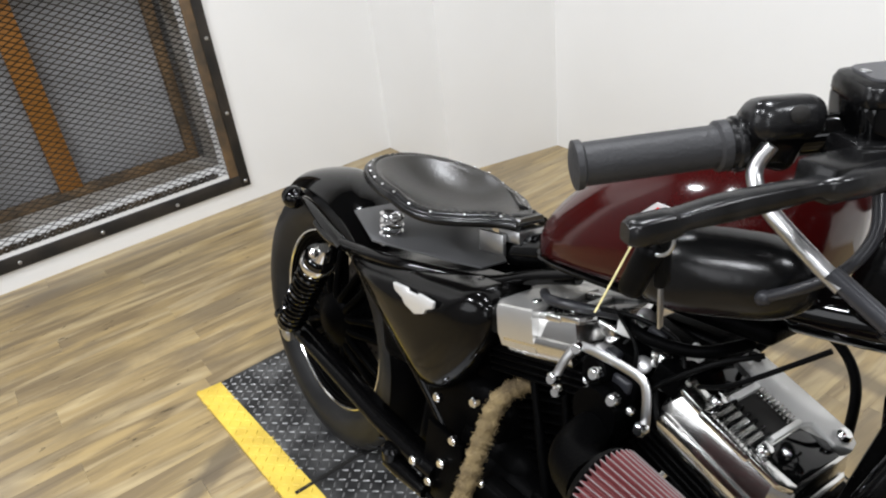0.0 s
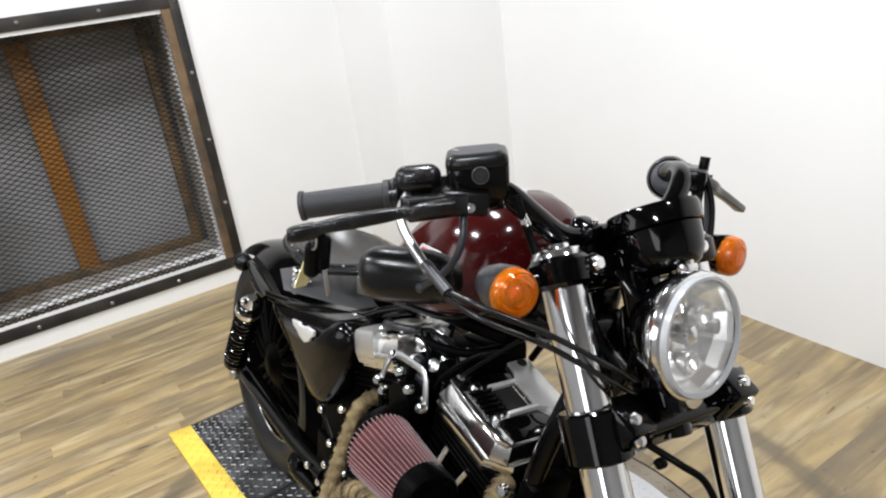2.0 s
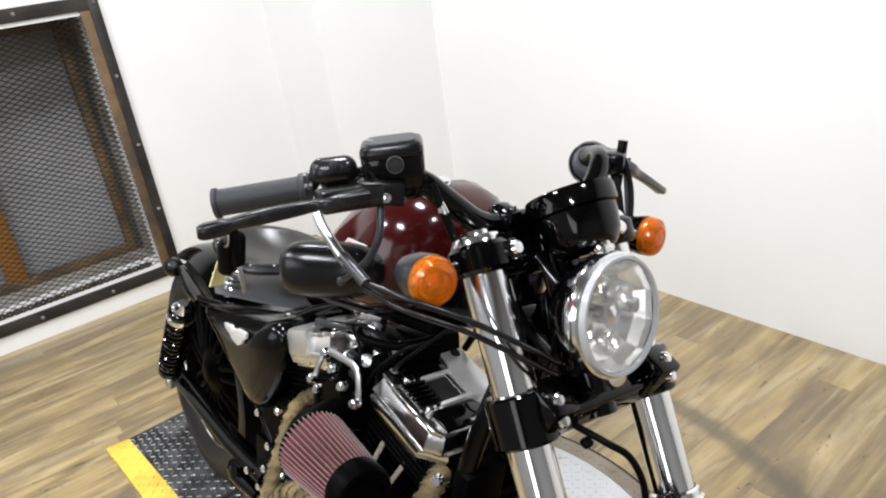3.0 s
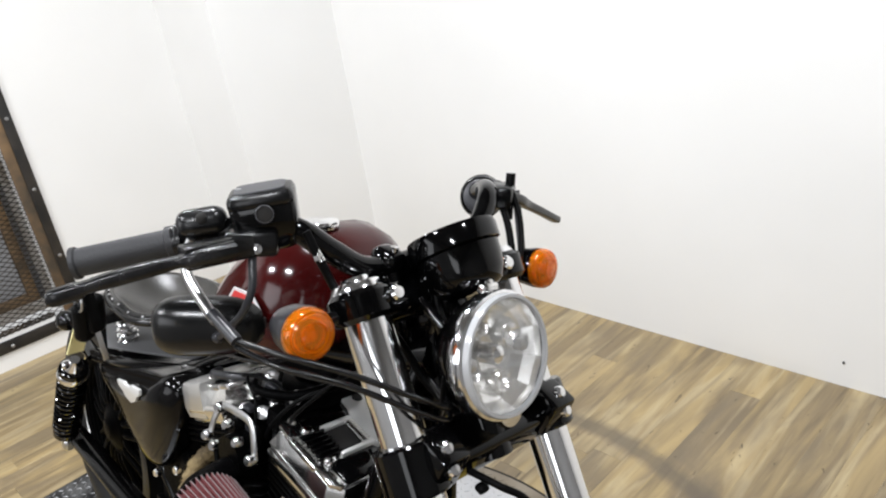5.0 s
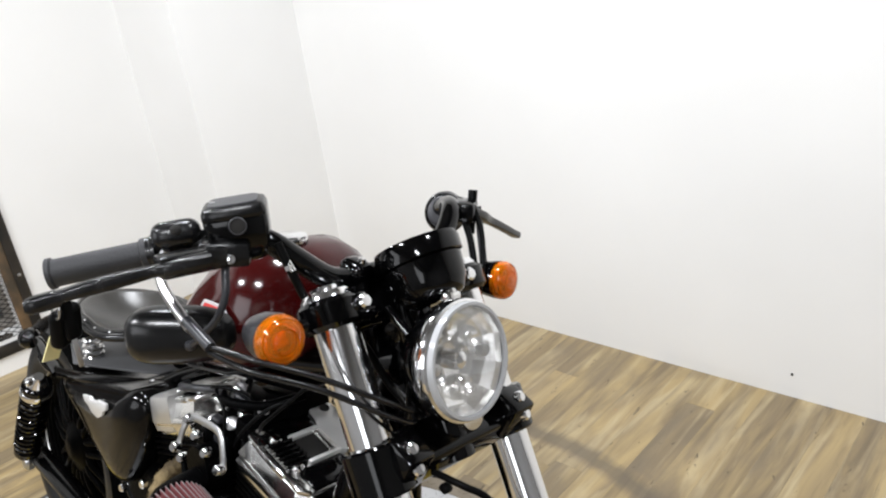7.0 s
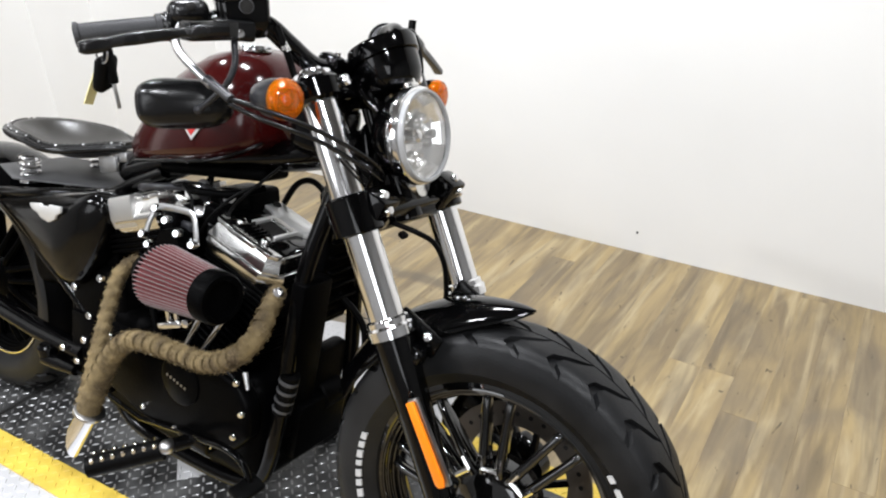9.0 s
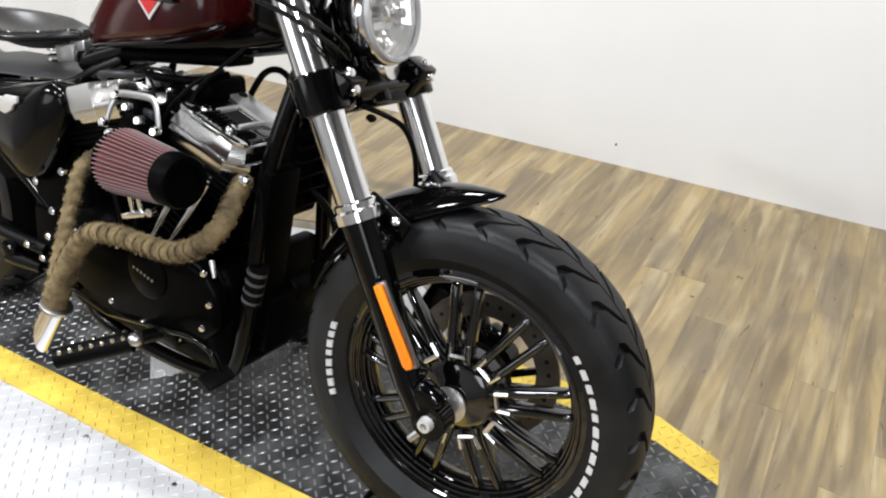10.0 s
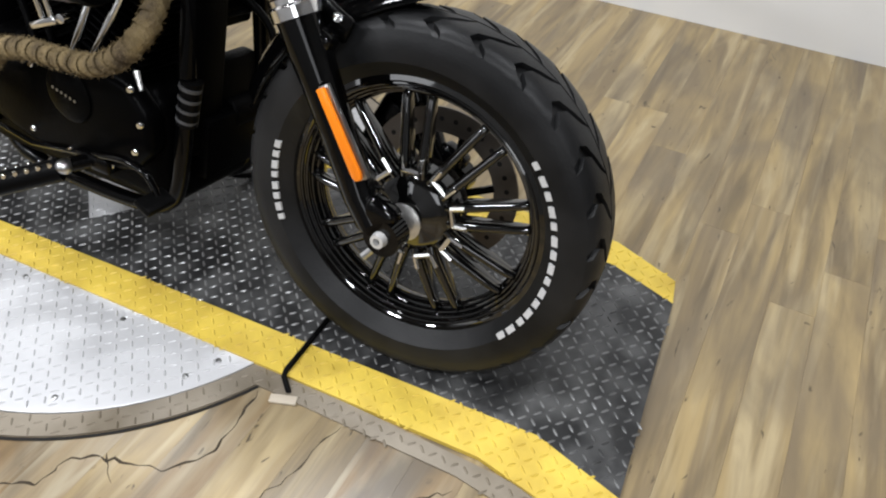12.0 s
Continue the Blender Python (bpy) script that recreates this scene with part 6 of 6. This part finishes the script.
part("frame_gusset", Geo().prism([(-0.33, 0.90), (-0.30, 0.80), (-0.40, 0.66), (-0.42, 0.76)], 0.03, Matrix.Translation((0, 0.015, 0)) @ Matrix(((1, 0, 0, 0), (0, 0, -1, 0), (0, 1, 0, 0), (0, 0, 0, 1))), 0.003), GLOSS_BLACK, bike)
part("tube_clamp", Geo().tube([(-0.414, -0.1, 0.36), (-0.398, -0.096, 0.44)], 0.0185, 16), MATTE_BLACK, bike, "dark clamp sleeve on the frame tube")
g = Geo()
for k in range(4):
    g.tube([(-0.4135 + k * 0.0045, -0.1, 0.367 + k * 0.02), (-0.412 + k * 0.0045, -0.0995, 0.372 + k * 0.02)], 0.0192, 16)
part("clamp_band", g, GREY_PLATE, bike)
part("transmission_case", Geo().box((-0.98, 0.0, 0.36), (0.22, 0.20, 0.30), (0, 8, 0), 0.03, 3).box((-1.10, 0.0, 0.50), (0.34, 0.17, 0.17), (0, -14, 0), 0.03, 3), ENGINE_BLACK, bike, "black gearbox and battery tray")
part("regulator", Geo().box((-0.412, -0.056, 0.455), (0.034, 0.078, 0.33), (0, 8, 0), 0.008).box((-0.418, 0.0, 0.30), (0.034, 0.14, 0.12), (0, 8, 0), 0.008), ENGINE_BLACK, bike)
block_up = part("upper_regulator", Geo().box((-0.412, 0.025, 0.620), (0.030, 0.094, 0.235), (0, 8, 0), 0.007), ENGINE_BLACK, bike, "black finned block between the frame tubes")
for k in range(7):
    part("regulator_fin", Geo().box((-0.398 + 0.0042 * k, 0.025, 0.530 + k * 0.030), (0.014, 0.088, 0.006), (0, 8, 0), 0.002, 1), ENGINE_BLACK, block_up)
part("lower_cooler", Geo().box((-0.430, 0.022, 0.378), (0.034, 0.108, 0.150), (0, 6, 0), 0.010).lathe([(0.030, -0.03), (0.034, -0.026), (0.034, 0.026), (0.030, 0.03)], (-0.425, 0.030, 0.345), (0, 1, 0), 24), ENGINE_BLACK, bike, "black cooler and filter behind the frame tubes")
part("oil_cooler_hose", Geo().tube([(-0.41, 0.04, 0.56), (-0.36, 0.06, 0.50), (-0.35, 0.05, 0.42), (-0.38, 0.03, 0.36)], 0.007, 10, 5), MATTE_BLACK, bike)

# cone air filter
FA, FB = Vector((-0.575, -0.229, 0.618)), Vector((-0.446, -0.237, 0.622))
fd = (FB - FA)
FL = fd.length
fd.normalize()
fu = fd.cross(Vector((0, 0, 1))).normalized()
fw = fd.cross(fu)
NP = 44
rows = []
for h, r in ((0.0, 0.0520), (FL * 0.5, 0.0462), (FL, 0.0405)):
    ring = []
    for k in range(NP * 4):
        a = 2 * math.pi * k / (NP * 4)
        ph = (k % 4)
        rr = r + (0.0028 if ph in (0, 1) else -0.0028)
        ring.append(FA + fd * h + (fu * math.cos(a) + fw * math.sin(a)) * rr)
    rows.append(ring)
af = part("air_filter", Geo().rings(rows), FILTER_RED, bike, "red pleated cone air filter with a black end cap", sharp=25)
g = Geo()
for k in range(NP):
    a = 2 * math.pi * (k * 4 + 0.5) / (NP * 4)
    e = fu * math.cos(a) + fw * math.sin(a)
    g.tube([FA + e * 0.0550, FB + e * 0.0435], 0.0008, 5)
part("filter_wire", g, FILTER_GREY, af, kind="stuff")
part("filter_cap", Geo().lathe([(0.041, FL - 0.003), (0.0445, FL), (0.0440, FL + 0.026), (0.040, FL + 0.032), (0.032, FL + 0.032), (0.030, FL + 0.020), (0.001, FL + 0.018)], FA, fd, 36), ENGINE_BLACK, af, "black rubber end cap")
part("filter_base", Geo().lathe([(0.036, -0.014), (0.050, -0.010), (0.0555, -0.001), (0.050, 0.003)], FA, fd, 36), MATTE_BLACK, af)

# wrapped exhaust
def wrapped(name, path, r, label):
    pts = [Vector(p) for p in path]
    pipe = part(name, Geo().tube(pts, [x * 0.93 for x in r], 20, 8), WRAP, bike, label)
    # overlapping turns of tape
    fine = []
    for i in range(len(pts) - 1):
        p0, p1, p2, p3 = pts[max(i - 1, 0)], pts[i], pts[i + 1], pts[min(i + 2, len(pts) - 1)]
        for s in range(24):
            u = s / 24
            fine.append((0.5 * (2 * p1 + (p2 - p0) * u + (2 * p0 - 5 * p1 + 4 * p2 - p3) * u * u + (3 * p1 - p0 - 3 * p2 + p3) * u ** 3), r[i] * (1 - u) + r[i + 1] * u))
    g, fz = Geo(), Geo()
    rng = random.Random(len(path))
    dist, last = 0.0, fine[0][0]
    prev = None
    for k in range(1, len(fine) - 1):
        c, rad = fine[k]
        dist += (c - last).length
        last = c
        if prev is not None and dist - prev < 0.0215:
            continue
        prev = dist
        d = (fine[k + 1][0] - fine[k - 1][0]).normalized()
        s1 = d.cross(Vector((0.3, 0.2, 1))).normalized()
        tilt = (d + s1 * 0.35).normalized()
        g.lathe([(rad * 0.93, -0.0120), (rad * 0.965, -0.0110), (rad * 0.975, 0.002), (rad * 0.985, 0.0110), (rad * 0.94, 0.0122)], c, tilt, 18, caps=False)
        for _ in range(70):
            a = rng.uniform(0, 2 * math.pi)
            e = (s1 * math.cos(a) + d.cross(s1) * math.sin(a)).normalized()
            base = c + e * rad * 0.97 + d * rng.uniform(-0.011, 0.011)
            tip = base + e * rng.uniform(0.0008, 0.0055) + d.cross(e) * rng.uniform(-0.006, 0.006) + d * rng.uniform(-0.002, 0.002)
            fz.tube([base, tip], [0.0004, 0.0002], 3)
    part("tape_turn", g, WRAP, pipe, "frayed tan heat wrap", kind="stuff")
    part("frayed_thread", fz, FIBRE, pipe, kind="stuff")
    return pipe


wrapped("exhaust_pipe", [(-0.450, -0.085, 0.580), (-0.434, -0.120, 0.564), (-0.418, -0.160, 0.536), (-0.442, -0.184, 0.496), (-0.508, -0.186, 0.460), (-0.590, -0.184, 0.449), (-0.672, -0.186, 0.445), (-0.738, -0.192, 0.428), (-0.773, -0.203, 0.388), (-0.798, -0.216, 0.330), (-0.818, -0.231, 0.258)], [0.0165, 0.017, 0.0185, 0.0195, 0.0190, 0.0188, 0.0192, 0.0205, 0.0220, 0.0235, 0.0240], "tan heat-wrapped front exhaust pipe")
wrapped("exhaust_pipe", [(-0.850, -0.075, 0.545), (-0.872, -0.110, 0.510), (-0.868, -0.150, 0.420), (-0.852, -0.205, 0.290), (-0.852, -0.222, 0.235)], [0.0145, 0.0150, 0.0155, 0.0165, 0.0175], "tan heat-wrapped rear exhaust pipe")
for a, b, r in (((-0.812, -0.231, 0.258), (-0.866, -0.246, 0.160), 0.0225),):
    a, b = Vector(a), Vector(b)
    d = (b - a).normalized()
    u = d.cross(Vector((0, 1, 0))).normalized()
    w = d.cross(u)
    L = (b - a).length
    rings = []
    for h, rr in ((0, r), (0.5, r), (1, r), (1, r - 0.0025), (0.3, r - 0.0025)):
        rings.append([a + d * (L * h - (0.075 * (1 - math.cos(t)) / 2 if h == 1 else 0)) + (u * math.cos(t) + w * math.sin(t)) * rr for t in (2 * math.pi * k / 28 for k in range(28))])
    part("exhaust_tip", Geo().rings(rings, caps=False), CHROME, bike, "slash-cut chrome exhaust tip")
part("pipe_clamp", Geo().lathe([(0.0285, -0.004), (0.031, -0.003), (0.031, 0.003), (0.0285, 0.004)], (-0.8115, -0.2305, 0.262), (-0.37, -0.15, -0.91), 24), STEEL, bike)
part("flange_nut", Geo().lathe([(0.0095, 0), (0.0095, 0.008), (0.006, 0.012), (0.001, 0.0125)], (-0.418, -0.112, 0.600), (0.5, -0.8, 0.2), 14), CHROME, bike)
part("pipe_bolt", Geo().tube([(-0.415, -0.190, 0.475), (-0.398, -0.200, 0.452)], [0.005, 0.003], 8), STEEL, bike)

# forward controls
part("peg_bracket", Geo().box((-0.575, -0.150, 0.262), (0.08, 0.05, 0.03), (0, 0, 0), 0.006).tube([(-0.575, -0.15, 0.262), (-0.600, -0.195, 0.258)], 0.014, 14), BLACK_METAL, bike)
part("peg_pivot", Geo().ball((-0.606, -0.205, 0.256), (0.016, 0.016, 0.014), 16), STEEL, bike)
PD = (Vector((-0.715, -0.298, 0.212)) - Vector((-0.618, -0.205, 0.246)))
peg = Geo().tube([Vector((-0.618, -0.205, 0.246)), Vector((-0.715, -0.298, 0.212))], 0.021, 16)
peg = part("foot_peg", peg, MATTE_BLACK, bike, "black rubber foot peg with raised studs")
g = Geo()
side = PD.cross(Vector((0, 0, 1))).normalized()
for k in range(7):
    for q in (-1, 1):
        p = Vector((-0.618, -0.205, 0.246)) + PD * (0.10 + 0.138 * k) + side * 0.011 * q + Vector((0, 0, 0.014))
        g.lathe([(0.0050, 0), (0.0046, 0.007), (0.001, 0.0085)], p, (0, 0, 1), 8)
part("peg_stud", g, CHROME, peg, kind="stuff")
part("brake_pedal", Geo().tube([(-0.560, -0.175, 0.285), (-0.520, -0.190, 0.300), (-0.460, -0.195, 0.312), (-0.415, -0.195, 0.300), (-0.392, -0.195, 0.262)], [0.008, 0.0085, 0.0085, 0.0075, 0.006], 14, 6, 0.7), BLACK_METAL, bike, "bent black brake pedal")
part("pedal_pad", Geo().box((-0.392, -0.205, 0.262), (0.035, 0.06, 0.014), (0, 25, 0), 0.004), MATTE_BLACK, bike)
part("brake_rod", Geo().tube([(-0.56, -0.165, 0.275), (-0.75, -0.160, 0.240), (-0.98, -0.150, 0.262)], 0.005, 8), BLACK_METAL, bike)
part("rear_master_cylinder", Geo().tube([(-0.985, -0.15, 0.262), (-1.06, -0.15, 0.258), (-1.10, -0.15, 0.256)], [0.012, 0.018, 0.018], 16).lathe([(0.021, 0), (0.021, 0.02), (0.015, 0.026), (0.001, 0.026)], (-1.09, -0.15, 0.27), (0, -0.2, 1), 20), BLACK_METAL, bike)
part("frame_plate", Geo().prism([(-1.01, 0.40), (-0.92, 0.40), (-0.88, 0.24), (-0.95, 0.20), (-1.02, 0.26)], 0.012, Matrix.Translation((0, -0.125, 0)) @ Matrix(((1, 0, 0, 0), (0, 0, -1, 0), (0, 1, 0, 0), (0, 0, 0, 1))), 0.003), ENGINE_BLACK, bike)
for p in ((-0.955, -0.14, 0.345), (-0.985, -0.14, 0.285), (-0.93, -0.14, 0.41), (-1.02, -0.15, 0.31), (-0.90, -0.13, 0.50), (-0.987, -0.064, 0.656), (-0.985, -0.135, 0.46)):
    part("frame_bolt", Geo().lathe([(0.0085, 0), (0.0085, 0.008), (0.006, 0.011), (0.001, 0.011)], p, (0, -1, 0.1), 12), CHROME, bike)

# ---- floor planks ----
rng = random.Random(7)
PWID = 0.0915
row = 0
x = XA
while x < XE:
    y = YS - rng.uniform(0.0, 1.1)
    while y < YB:
        L = 1.22
        y0, y1 = max(y, YS), min(y + L, YB)
        x1 = min(x + PWID, XE)
        if y1 - y0 > 0.02:
            me = mesh_of("plank", Geo().box(((x1 - x) / 2, (y1 - y0) / 2, -0.004), (x1 - x - 0.0003, y1 - y0 - 0.0004, 0.008), bevel=0), OLD_PLANK if -0.95 < x < 0.3 and y0 < -0.24 and y1 < 0.4 else PLANK)
            ob = new("plank", me)
            ob.parent = floor
            ob.location = (x, y0, ZF)
        y += L
    x += PWID
    row += 1
